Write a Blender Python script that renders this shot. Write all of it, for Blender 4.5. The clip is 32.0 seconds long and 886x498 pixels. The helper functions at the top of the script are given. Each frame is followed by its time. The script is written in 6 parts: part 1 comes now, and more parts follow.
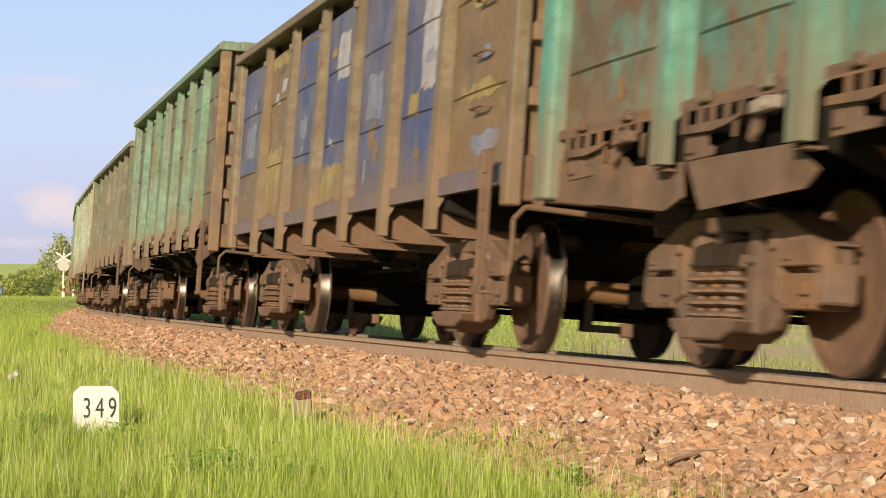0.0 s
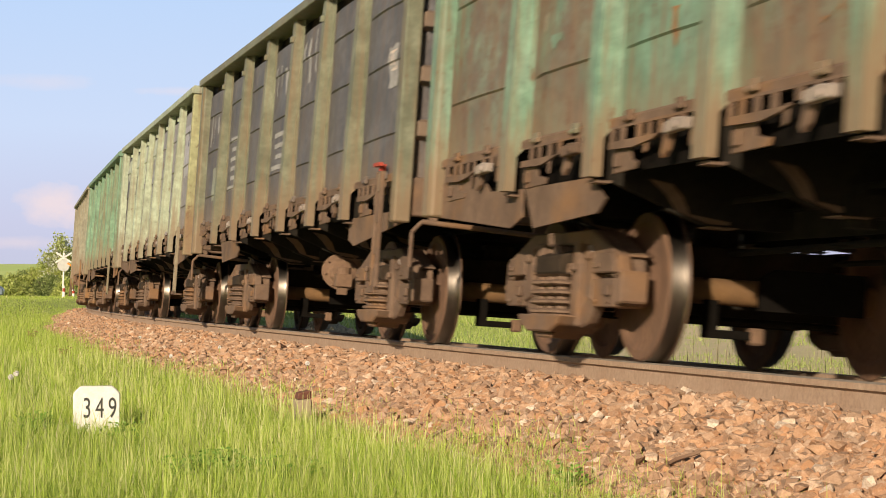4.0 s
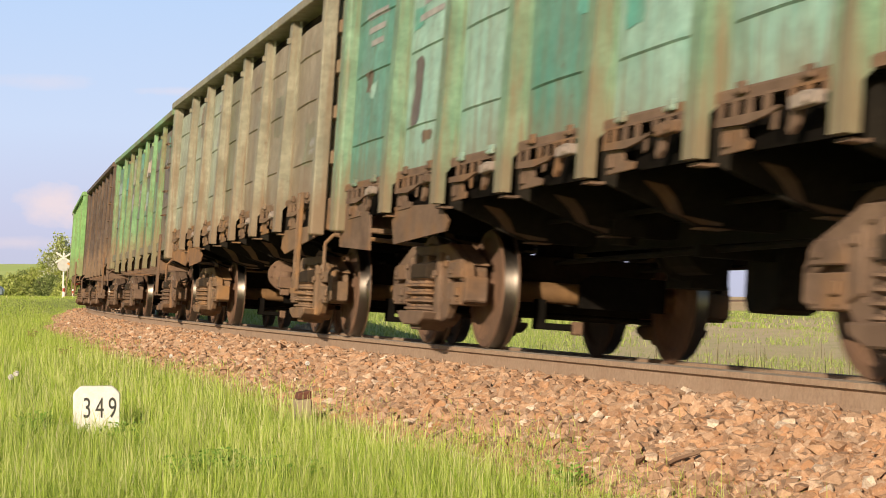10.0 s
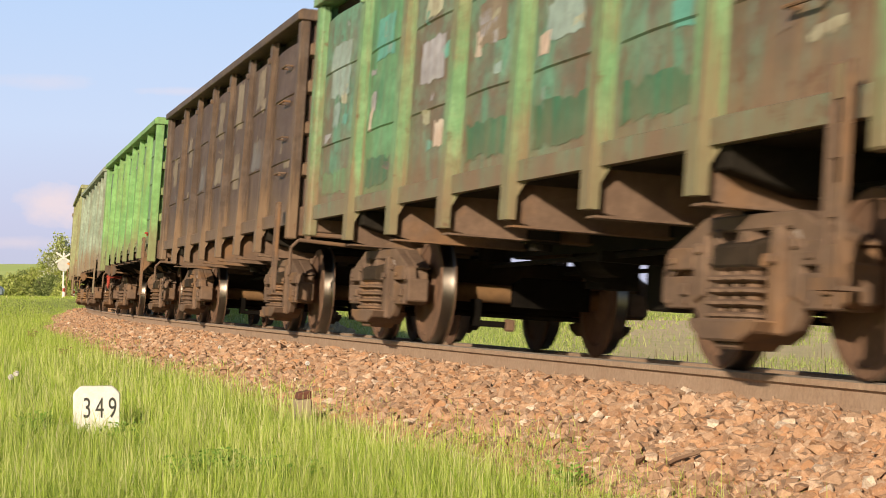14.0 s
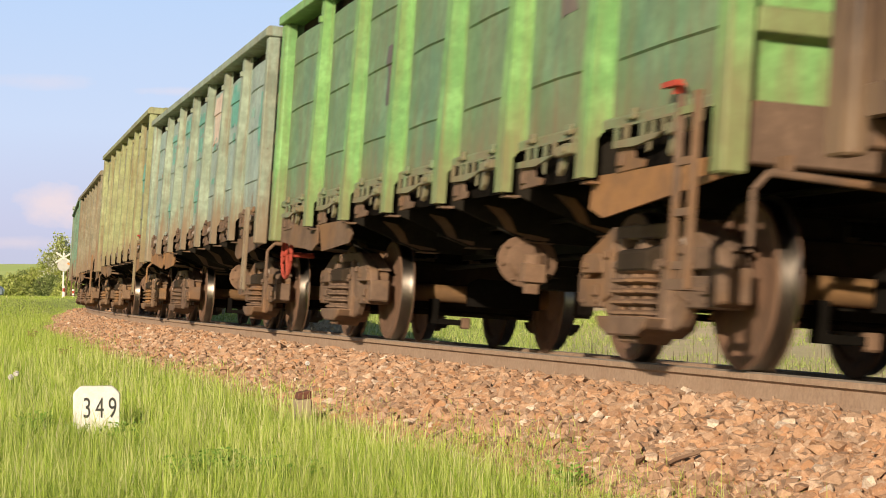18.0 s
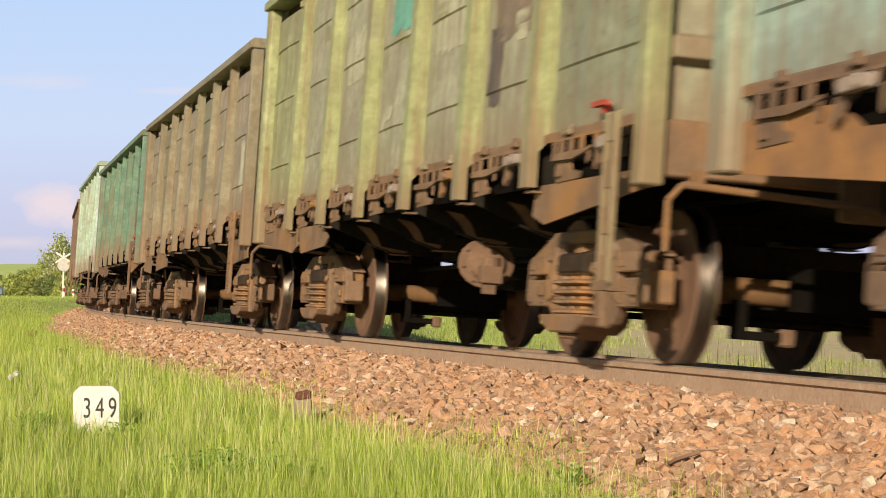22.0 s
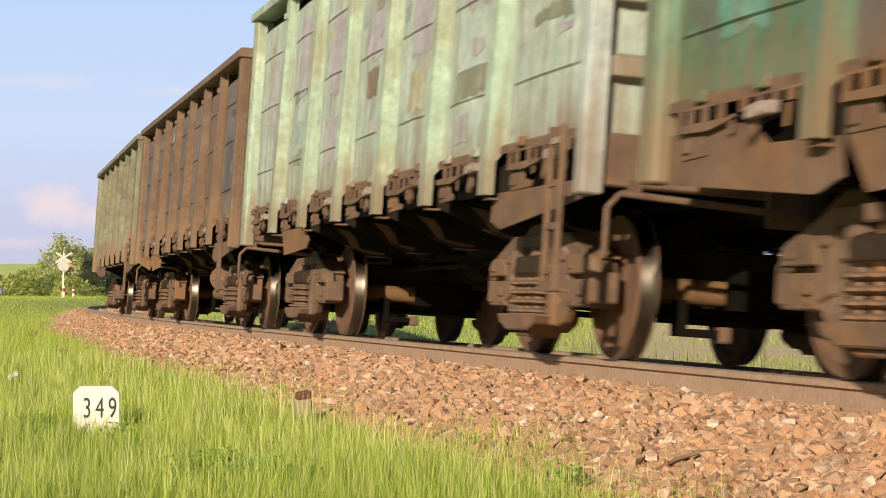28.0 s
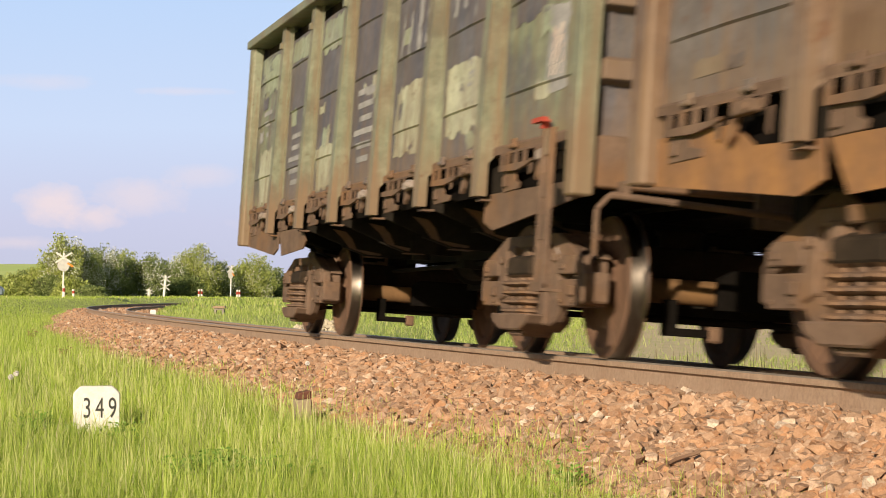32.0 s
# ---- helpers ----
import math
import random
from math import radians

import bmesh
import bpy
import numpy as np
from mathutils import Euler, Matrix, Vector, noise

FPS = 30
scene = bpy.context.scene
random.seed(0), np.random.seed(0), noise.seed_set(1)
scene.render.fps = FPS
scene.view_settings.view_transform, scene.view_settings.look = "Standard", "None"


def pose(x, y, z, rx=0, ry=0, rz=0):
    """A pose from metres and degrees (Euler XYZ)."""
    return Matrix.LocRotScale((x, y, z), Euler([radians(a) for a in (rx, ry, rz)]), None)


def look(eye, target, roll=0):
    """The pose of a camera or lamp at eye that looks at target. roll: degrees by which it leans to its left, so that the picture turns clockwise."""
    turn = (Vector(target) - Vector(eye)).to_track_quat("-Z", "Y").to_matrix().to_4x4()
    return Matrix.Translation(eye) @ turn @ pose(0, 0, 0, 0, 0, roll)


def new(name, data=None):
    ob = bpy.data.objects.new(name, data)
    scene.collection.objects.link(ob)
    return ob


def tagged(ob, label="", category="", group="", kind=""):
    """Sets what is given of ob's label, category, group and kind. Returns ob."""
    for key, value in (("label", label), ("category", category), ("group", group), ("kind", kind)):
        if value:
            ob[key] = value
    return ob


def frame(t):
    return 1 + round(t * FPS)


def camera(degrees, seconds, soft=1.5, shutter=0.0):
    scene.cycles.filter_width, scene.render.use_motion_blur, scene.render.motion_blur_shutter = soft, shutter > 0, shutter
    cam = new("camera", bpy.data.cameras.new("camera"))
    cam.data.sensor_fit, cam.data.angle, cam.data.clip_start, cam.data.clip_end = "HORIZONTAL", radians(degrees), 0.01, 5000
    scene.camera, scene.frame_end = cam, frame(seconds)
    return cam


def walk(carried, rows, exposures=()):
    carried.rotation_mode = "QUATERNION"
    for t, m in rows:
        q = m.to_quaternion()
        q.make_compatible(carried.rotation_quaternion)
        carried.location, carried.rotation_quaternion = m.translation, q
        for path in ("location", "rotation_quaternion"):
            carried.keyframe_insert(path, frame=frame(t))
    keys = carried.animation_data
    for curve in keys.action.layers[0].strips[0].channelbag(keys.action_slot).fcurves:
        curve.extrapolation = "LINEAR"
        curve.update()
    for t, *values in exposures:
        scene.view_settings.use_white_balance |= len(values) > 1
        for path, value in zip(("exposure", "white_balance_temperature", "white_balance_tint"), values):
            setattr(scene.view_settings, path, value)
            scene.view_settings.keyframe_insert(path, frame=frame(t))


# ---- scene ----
cam = camera(24.170, 32.0, soft=0.95, shutter=0.5)
CAM_Z = 0.4147
walk(cam, [(0.0, pose(0, 0, CAM_Z, 91.324, 0, 0)), (32.0, pose(0, 0, CAM_Z, 91.324, 0, 0))])

# ---- sun and sky ----
SUN_TO = Vector((-0.352, -0.886, 0.335)).normalized()
world = bpy.data.worlds.new("sky")
scene.world = world
world.use_nodes = True
sky = world.node_tree.nodes.new("ShaderNodeTexSky")
sky.sky_type = "NISHITA"
sky.sun_disc = False
sky.sun_elevation = math.asin(SUN_TO.z)
sky.sun_rotation = math.atan2(SUN_TO.x, SUN_TO.y)
world.node_tree.links.new(sky.outputs[0], world.node_tree.nodes["Background"].inputs[0])
world.node_tree.nodes["Background"].inputs[1].default_value = 0.065
lamp = bpy.data.lights.new("sun", "SUN")
lamp.energy, lamp.angle, lamp.color = 5.6, radians(0.6), (1.0, 0.84, 0.62)
sun = new("sun", lamp)
sun.matrix_world = look((-30, -70, 40), Vector((-30, -70, 40)) - SUN_TO)
scene.view_settings.exposure = 0.25

# ---- the line of the track: s runs away from the camera along the near rail ----
TH0, K0, K1, D0, CANT = radians(105.7152), -0.0012274, 4.644e-06, 4.6937, radians(3.888)
GAUGE_HALF = 0.795
S_TAB = np.arange(-80.0, 520.0, 0.25)
_f = np.clip((S_TAB - 60) / 30, 0, 1)                    # the bend tightens past 60 m
_k = (K0 + K1 * np.clip(S_TAB, 0, 60)) * (1 - _f) - 0.0036 * _f
_i0 = int(80 / 0.25)
_th = np.concatenate([[0], np.cumsum((_k[1:] + _k[:-1]) / 2 * 0.25)])
_th = _th - _th[_i0] + TH0
_x = np.concatenate([[0], np.cumsum((np.cos(_th[1:]) + np.cos(_th[:-1])) / 2 * 0.25)])
_y = np.concatenate([[0], np.cumsum((np.sin(_th[1:]) + np.sin(_th[:-1])) / 2 * 0.25)])
X_TAB = _x - _x[_i0] + D0 * math.sin(TH0)
Y_TAB = _y - _y[_i0] - D0 * math.cos(TH0)
TH_TAB = _th


def on_track(s, n, w):
    """Place at s along the near rail, n metres from it towards the camera, w above it, in the canted plane of the track."""
    x, y, th = (float(np.interp(s, S_TAB, tab)) for tab in (X_TAB, Y_TAB, TH_TAB))
    flat = n * math.cos(CANT) - w * math.sin(CANT)
    return Vector((x - math.sin(th) * flat, y + math.cos(th) * flat, n * math.sin(CANT) + w * math.cos(CANT)))


def level(s, n, z):
    """As on_track, but n is level and z is the height."""
    x, y, th = (np.interp(s, S_TAB, tab) for tab in (X_TAB, Y_TAB, TH_TAB))
    return x - np.sin(th) * n, y + np.cos(th) * n, z


def track_n(x, y):
    """Distance of the places x, y from the near rail, positive towards the camera."""
    x, y = np.asarray(x, float), np.asarray(y, float)
    s = np.clip((y - 1.233) / 0.985, -79, 500)
    for _ in range(4):
        px, py, th = (np.interp(s, S_TAB, tab) for tab in (X_TAB, Y_TAB, TH_TAB))
        s = np.clip(s + (x - px) * np.cos(th) + (y - py) * np.sin(th), -79, 519)
    px, py, th = (np.interp(s, S_TAB, tab) for tab in (X_TAB, Y_TAB, TH_TAB))
    return -(x - px) * np.sin(th) + (y - py) * np.cos(th), s


def smooth(a, b, v):
    q = np.clip((v - a) / (b - a), 0, 1)
    return q * q * (3 - 2 * q)


def bed(n):
    """Height of the ballast over the cross-section: a shoulder towards the camera, a low bank on the other side."""
    return np.interp(n, [-5.2, -4.6, -2.3, -1.7, -0.3, 0.06, 0.22, 0.6, 1.9, 2.2], [-1.06, -0.98, -0.36, -0.29, -0.22, -0.20, -0.165, -0.17, -0.50, -0.56])


def ground_z(x, y):
    """Height of the meadow; it dips a little under the ballast."""
    n, s = track_n(x, y)
    near = -0.47 + 0.815 * smooth(14, 105, y) * smooth(1.6, 5.5, n)
    inner = smooth(30, 75, y) * smooth(0.02, -0.05, x / np.maximum(y, 1.0))
    far = -0.95 + inner * (0.45 + 0.28 * smooth(-2.8, -4.5, n) + 0.29 * smooth(91, 104, y))
    z = np.where(n > -1, near, far)
    under = np.interp(n, [-5.2, -4.6, -2.3, 0.6, 1.6, 1.9, 2.4], [0.3, -1.05, -0.45, -0.25, -0.48, -0.53, 0.5])
    return np.where((n > -5.2 + 2.4 * smooth(50, 72, s)) & (n < 2.4), np.minimum(z, under), z)


# ---- materials ----
def mat(name, rough=0.8, metal=0.0):
    m = bpy.data.materials.new(name)
    m.use_nodes = True
    b = m.node_tree.nodes["Principled BSDF"]
    b.inputs["Roughness"].default_value, b.inputs["Metallic"].default_value = rough, metal
    return m, m.node_tree, b


def node(tree, kind, **values):
    nd = tree.nodes.new(kind)
    for key, value in values.items():
        nd.inputs[key.replace("_", " ")].default_value = value
    return nd


def ramp(tree, source, stops):
    r = tree.nodes.new("ShaderNodeValToRGB")
    while len(r.color_ramp.elements) < len(stops):
        r.color_ramp.elements.new(0.5)
    for e, (at, c) in zip(r.color_ramp.elements, stops):
        e.position, e.color = at, (*c, 1) if len(c) == 3 else c
    tree.links.new(source, r.inputs[0])
    return r.outputs[0]


def mix(tree, factor, a, b, blend="MIX"):
    mx = tree.nodes.new("ShaderNodeMix")
    mx.data_type, mx.blend_type = "RGBA", blend
    for sock, value in ((mx.inputs[0], factor), (mx.inputs[6], a), (mx.inputs[7], b)):
        if isinstance(value, bpy.types.NodeSocket):
            tree.links.new(value, sock)
        else:
            sock.default_value = value if isinstance(value, (int, float)) else (*value, 1)
    return mx.outputs[2]


def coords(tree, scale=(1, 1, 1), by_object=True):
    """Object coordinates, shifted by a random amount for each object."""
    tc = tree.nodes.new("ShaderNodeTexCoord")
    mp = tree.nodes.new("ShaderNodeMapping")
    mp.inputs["Scale"].default_value = scale
    tree.links.new(tc.outputs["Object"], mp.inputs[0])
    if by_object:
        oi = tree.nodes.new("ShaderNodeObjectInfo")
        mul = tree.nodes.new("ShaderNodeMath")
        mul.operation, mul.inputs[1].default_value = "MULTIPLY", 37.0
        tree.links.new(oi.outputs["Random"], mul.inputs[0])
        tree.links.new(mul.outputs[0], mp.inputs["Location"])
    return mp.outputs[0]


def noise_tex(tree, vec, scale, detail=5.0, rough=0.6):
    n = node(tree, "ShaderNodeTexNoise", Scale=scale, Detail=detail, Roughness=rough)
    tree.links.new(vec, n.inputs["Vector"])
    return n.outputs[0]


def bump(tree, bsdf, height, strength=0.3, distance=0.01):
    b = node(tree, "ShaderNodeBump", Strength=strength, Distance=distance)
    tree.links.new(height, b.inputs["Height"])
    tree.links.new(b.outputs[0], bsdf.inputs["Normal"])


def paint(name, base, second, rust=0.45, grime=0.5, patch=0.5, rough=0.6):
    """Weathered wagon paint: two tones in large flakes, bleaching, rust that breaks through, brown dust in streaks and along the foot."""
    m, tr, b = mat(name, rough)
    b.inputs["Specular IOR Level"].default_value = 0.35
    v = coords(tr)
    tall = coords(tr, (1.0, 1.0, 0.6))
    big = noise_tex(tr, tall, 1.5, 6, 0.62)
    col = mix(tr, ramp(tr, big, [(patch - 0.05, (0, 0, 0)), (patch + 0.05, (1, 1, 1))]), base, second)
    pale = noise_tex(tr, coords(tr, (0.8, 0.8, 1.4)), 2.3, 6, 0.65)
    col = mix(tr, ramp(tr, pale, [(0.46, (0, 0, 0)), (0.62, (0.42, 0.42, 0.42))]), col, tuple(min(0.7, 1.45 * c + 0.05) for c in base))
    fine = noise_tex(tr, v, 11.0, 7, 0.68)
    col = mix(tr, ramp(tr, fine, [(0.38, (0, 0, 0)), (0.72, (0.65, 0.65, 0.65))]), col, tuple(c * 0.5 for c in base))
    streak = noise_tex(tr, coords(tr, (6.0, 6.0, 0.5)), 1.6, 7, 0.7)
    g = min(0.95, grime * 1.35)
    col = mix(tr, ramp(tr, streak, [(0.45, (0, 0, 0)), (0.66, (g, g, g))]), col, (0.17, 0.105, 0.06))
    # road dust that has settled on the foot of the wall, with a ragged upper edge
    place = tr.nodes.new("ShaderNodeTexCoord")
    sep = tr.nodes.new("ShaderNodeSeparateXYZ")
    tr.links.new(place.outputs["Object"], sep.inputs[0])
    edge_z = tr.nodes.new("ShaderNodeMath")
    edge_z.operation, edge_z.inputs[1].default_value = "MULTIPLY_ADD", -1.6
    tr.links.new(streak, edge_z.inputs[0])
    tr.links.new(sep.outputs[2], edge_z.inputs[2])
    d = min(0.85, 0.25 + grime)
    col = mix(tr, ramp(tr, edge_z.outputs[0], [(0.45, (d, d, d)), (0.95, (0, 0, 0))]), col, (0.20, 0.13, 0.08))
    spots = noise_tex(tr, v, 5.5, 9, 0.78)
    edge = 0.735 - 0.26 * rust
    col = mix(tr, ramp(tr, spots, [(edge, (0, 0, 0)), (edge + 0.07, (0.85, 0.85, 0.85))]), col, (0.135, 0.066, 0.038))
    tr.links.new(col, b.inputs["Base Color"])
    bump(tr, b, spots, 0.25, 0.008)
    return m


def grimy(name, base, second, scale=3.0, rough=0.85, metal=0.0, strength=0.4, gloss=0.5, stain=None):
    m, tr, b = mat(name, rough, metal)
    b.inputs["Specular IOR Level"].default_value = gloss
    v = coords(tr)
    a = noise_tex(tr, v, scale, 7, 0.65)
    c = noise_tex(tr, v, scale * 7, 5, 0.6)
    col = mix(tr, ramp(tr, a, [(0.35, (0, 0, 0)), (0.66, (1, 1, 1))]), base, second)
    col = mix(tr, ramp(tr, c, [(0.35, (0, 0, 0)), (0.8, (0.6, 0.6, 0.6))]), col, tuple(x * 0.5 for x in base))
    if stain:
        d = noise_tex(tr, v, 1.4, 4, 0.6)
        col = mix(tr, ramp(tr, d, [(0.50, (0, 0, 0)), (0.66, (0.75, 0.75, 0.75))]), col, stain)
    tr.links.new(col, b.inputs["Base Color"])
    bump(tr, b, c, strength, 0.006)
    return m


DUST = grimy("dusty_steel", (0.185, 0.121, 0.086), (0.105, 0.068, 0.050), gloss=0.2, stain=(0.21, 0.112, 0.055))
RUST = grimy("rusty_steel", (0.32, 0.155, 0.055), (0.17, 0.09, 0.05))
TANDUST = grimy("tan_dusty_steel", (0.23, 0.148, 0.096), (0.135, 0.087, 0.057), gloss=0.2, stain=(0.27, 0.14, 0.055))
# oily steel, its base also darkened to carry the shade under the wagons
DARK = grimy("oily_shaded_underframe", (0.014, 0.012, 0.010), (0.026, 0.021, 0.016), gloss=0.08)
WHEEL = grimy("wheel_face", (0.16, 0.085, 0.05), (0.10, 0.055, 0.035), 4.0)
TREAD = grimy("polished_tread", (0.36, 0.31, 0.27), (0.27, 0.225, 0.19), 9.0, 0.36, 1.0, 0.05)
_b = TREAD.node_tree.nodes["Principled BSDF"]
_b.inputs["Anisotropic"].default_value, _b.inputs["Anisotropic Rotation"].default_value = 0.7, 0.25
_t = TREAD.node_tree.nodes.new("ShaderNodeTangent")
_t.direction_type, _t.axis = "RADIAL", "Y"
TREAD.node_tree.links.new(_t.outputs[0], _b.inputs["Tangent"])
RAIL_SIDE = grimy("rail_side", (0.31, 0.205, 0.14), (0.37, 0.26, 0.185), 5.0)
RAIL_TOP = grimy("rail_head", (0.36, 0.30, 0.25), (0.29, 0.24, 0.20), 9.0, 0.5, 0.35, 0.1)
RED = grimy("red_paint", (0.42, 0.05, 0.03), (0.30, 0.05, 0.03))
WHITE = grimy("white_paint", (0.76, 0.72, 0.70), (0.66, 0.62, 0.59), 6.0, 0.7)
BLACK = grimy("black_paint", (0.03, 0.03, 0.03), (0.05, 0.05, 0.045), 6.0, 0.7)
CONCRETE = grimy("concrete", (0.30, 0.27, 0.23), (0.22, 0.19, 0.16), 8.0)
FADED = grimy("faded_white_marking", (0.36, 0.345, 0.345), (0.20, 0.19, 0.19), 6.0)


# ---- mesh helpers ----
def box(bm, x0, x1, y0, y1, z0, z1):
    vs = [bm.verts.new(p) for p in ((x0, y0, z0), (x1, y0, z0), (x1, y1, z0), (x0, y1, z0), (x0, y0, z1), (x1, y0, z1), (x1, y1, z1), (x0, y1, z1))]
    for f in ((3, 2, 1, 0), (4, 5, 6, 7), (0, 1, 5, 4), (1, 2, 6, 5), (2, 3, 7, 6), (3, 0, 4, 7)):
        bm.faces.new([vs[i] for i in f])


def prism(bm, pts, y0, y1, axis="y"):
    """A closed outline, in x and z (axis y) or in y and z (axis x), drawn out from y0 to y1."""
    def at(p, d):
        return (p[0], d, p[1]) if axis == "y" else (d, p[0], p[1])
    a = [bm.verts.new(at(p, y0)) for p in pts]
    b = [bm.verts.new(at(p, y1)) for p in pts]
    bm.faces.new(a)
    bm.faces.new(b[::-1])
    k = len(pts)
    for i in range(k):
        bm.faces.new((a[i], b[i], b[(i + 1) % k], a[(i + 1) % k]))


def cyl(bm, p0, p1, r, seg=12, r2=None):
    p0, p1 = Vector(p0), Vector(p1)
    q = (p1 - p0).to_track_quat("Z", "Y")
    ring = [[bm.verts.new(p + q @ Vector((rr * math.cos(a), rr * math.sin(a), 0))) for a in (2 * math.pi * i / seg for i in range(seg))]
            for p, rr in ((p0, r), (p1, r if r2 is None else r2))]
    for i in range(seg):
        j = (i + 1) % seg
        bm.faces.new((ring[0][i], ring[0][j], ring[1][j], ring[1][i]))
    bm.faces.new(ring[0][::-1])
    bm.faces.new(ring[1])


def lathe(bm, prof, seg=24, axis="y", centre=(0, 0, 0)):
    """Turns a profile of (along, radius) round the axis."""
    rings = []
    for along, r in prof:
        ring = []
        for i in range(seg):
            a = 2 * math.pi * i / seg
            c, s = r * math.cos(a), r * math.sin(a)
            p = (c, along, s) if axis == "y" else (c, s, along)
            ring.append(bm.verts.new(Vector(centre) + Vector(p)))
        rings.append(ring)
    faces = []
    for k in range(len(rings) - 1):
        for i in range(seg):
            j = (i + 1) % seg
            faces.append((k, bm.faces.new((rings[k][i], rings[k][j], rings[k + 1][j], rings[k + 1][i]))))
    bm.faces.new(rings[0])
    bm.faces.new(rings[-1])
    return faces


def mesh_of(name, bm, bevel=0.0, smooth_below=None):
    bmesh.ops.recalc_face_normals(bm, faces=bm.faces)
    if bevel:
        bmesh.ops.bevel(bm, geom=[e for e in bm.edges if e.is_manifold and e.calc_face_angle() > 0.5], offset=bevel, segments=1, affect="EDGES", clamp_overlap=True)
    me = bpy.data.meshes.new(name)
    bm.to_mesh(me)
    bm.free()
    if smooth_below:
        me.shade_smooth()
        me.set_sharp_from_angle(angle=smooth_below)
    return me


def made(name, build, bevel=0.0, smooth_below=None):
    bm = bmesh.new()
    build(bm)
    return mesh_of(name, bm, bevel, smooth_below)


def put(name, me, material, parent=None, place=None, label=""):
    """One mesh object, under a thing or a part; the mesh may be shared, its material belongs to the object."""
    ob = new(name, me)
    if not me.materials:
        me.materials.append(None)
    if material is not None:
        ob.material_slots[0].link = "OBJECT"
        ob.material_slots[0].material = material
    if parent:
        ob.parent = parent
    if place is not None:
        ob.matrix_basis = place
    if label:
        ob["label"] = label
    return ob


def part(name, bm, material, parent, label="", bevel=0.0):
    return put(name, mesh_of(name, bm, bevel), material, parent, None, label)


def bulk(name, verts, faces, material):
    """One mesh from arrays, all faces with the same number of corners."""
    me = bpy.data.meshes.new(name)
    verts, faces = np.asarray(verts, np.float32), np.asarray(faces, np.int32)
    k = faces.shape[1]
    me.vertices.add(len(verts))
    me.vertices.foreach_set("co", verts.ravel())
    me.loops.add(faces.size)
    me.loops.foreach_set("vertex_index", faces.ravel())
    me.polygons.add(len(faces))
    me.polygons.foreach_set("loop_start", np.arange(0, faces.size, k, dtype=np.int32))
    me.update(calc_edges=True)
    me.shade_flat()
    me.materials.append(material)
    return new(name, me)


# ---- ground ----
def ground_material():
    """Meadow soil with belts of dry ground and a tilled field further out."""
    m, tr, b = mat("meadow_soil", 0.95)
    v = coords(tr, by_object=False)
    a = noise_tex(tr, v, 0.12, 6, 0.6)
    c = noise_tex(tr, v, 1.3, 8, 0.7)
    sep = tr.nodes.new("ShaderNodeSeparateXYZ")
    tr.links.new(v, sep.inputs[0])
    shift = tr.nodes.new("ShaderNodeMath")
    shift.operation, shift.inputs[1].default_value = "MULTIPLY_ADD", 40.0
    tr.links.new(a, shift.inputs[0])
    tr.links.new(sep.outputs[1], shift.inputs[2])
    far = tr.nodes.new("ShaderNodeMath")
    far.operation, far.inputs[1].default_value = "DIVIDE", 400.0
    tr.links.new(shift.outputs[0], far.inputs[0])
    green, dry, till = (0.36, 0.42, 0.11), (0.60, 0.46, 0.29), (0.58, 0.40, 0.23)
    col = ramp(tr, far.outputs[0], [(0.0, green), (0.07, green), (0.10, (0.50, 0.40, 0.22)), (0.20, (0.56, 0.45, 0.27)), (0.25, dry), (0.34, dry), (0.40, (0.42, 0.40, 0.14)), (0.52, (0.42, 0.40, 0.14)), (0.60, till), (1.0, till)])
    # the meadow is green up to a line that runs off slightly to the right
    slant = tr.nodes.new("ShaderNodeMath")
    slant.operation, slant.inputs[1].default_value = "MULTIPLY_ADD", -0.035
    tr.links.new(sep.outputs[1], slant.inputs[0])
    tr.links.new(sep.outputs[0], slant.inputs[2])
    part_way = tr.nodes.new("ShaderNodeMath")
    part_way.operation, part_way.inputs[1].default_value = "MULTIPLY", 0.2
    tr.links.new(slant.outputs[0], part_way.inputs[0])
    col = mix(tr, ramp(tr, part_way.outputs[0], [(0.0, (1, 1, 1)), (0.5, (0, 0, 0))]), col, (0.38, 0.44, 0.12))
    col = mix(tr, ramp(tr, c, [(0.45, (0, 0, 0)), (0.7, (0.6, 0.6, 0.6))]), col, (0.28, 0.30, 0.08))
    tr.links.new(col, b.inputs["Base Color"])
    bump(tr, b, c, 0.8, 0.05)
    return m


def ground():
    xs = np.unique(np.concatenate([-np.geomspace(25, 4200, 40)[::-1], np.arange(-25, 16, 0.4), np.geomspace(16, 4200, 40)]))
    ys = np.unique(np.concatenate([-np.geomspace(6, 900, 14)[::-1], np.arange(-6, 110, 0.6), np.geomspace(110, 4700, 46)]))
    gx, gy = np.meshgrid(xs, ys)
    z = ground_z(gx.ravel(), gy.ravel())
    verts = np.stack([gx.ravel(), gy.ravel(), z], 1)
    w = len(xs)
    i = (np.arange(len(ys) - 1)[:, None] * w + np.arange(w - 1)[None]).ravel()
    ob = bulk("ground", verts, np.stack([i, i + 1, i + w + 1, i + w], 1), ground_material())
    ob.data.shade_smooth()
    return tagged(ob, "flat meadow ground along the railway line", "ground", kind="structure")


ground()


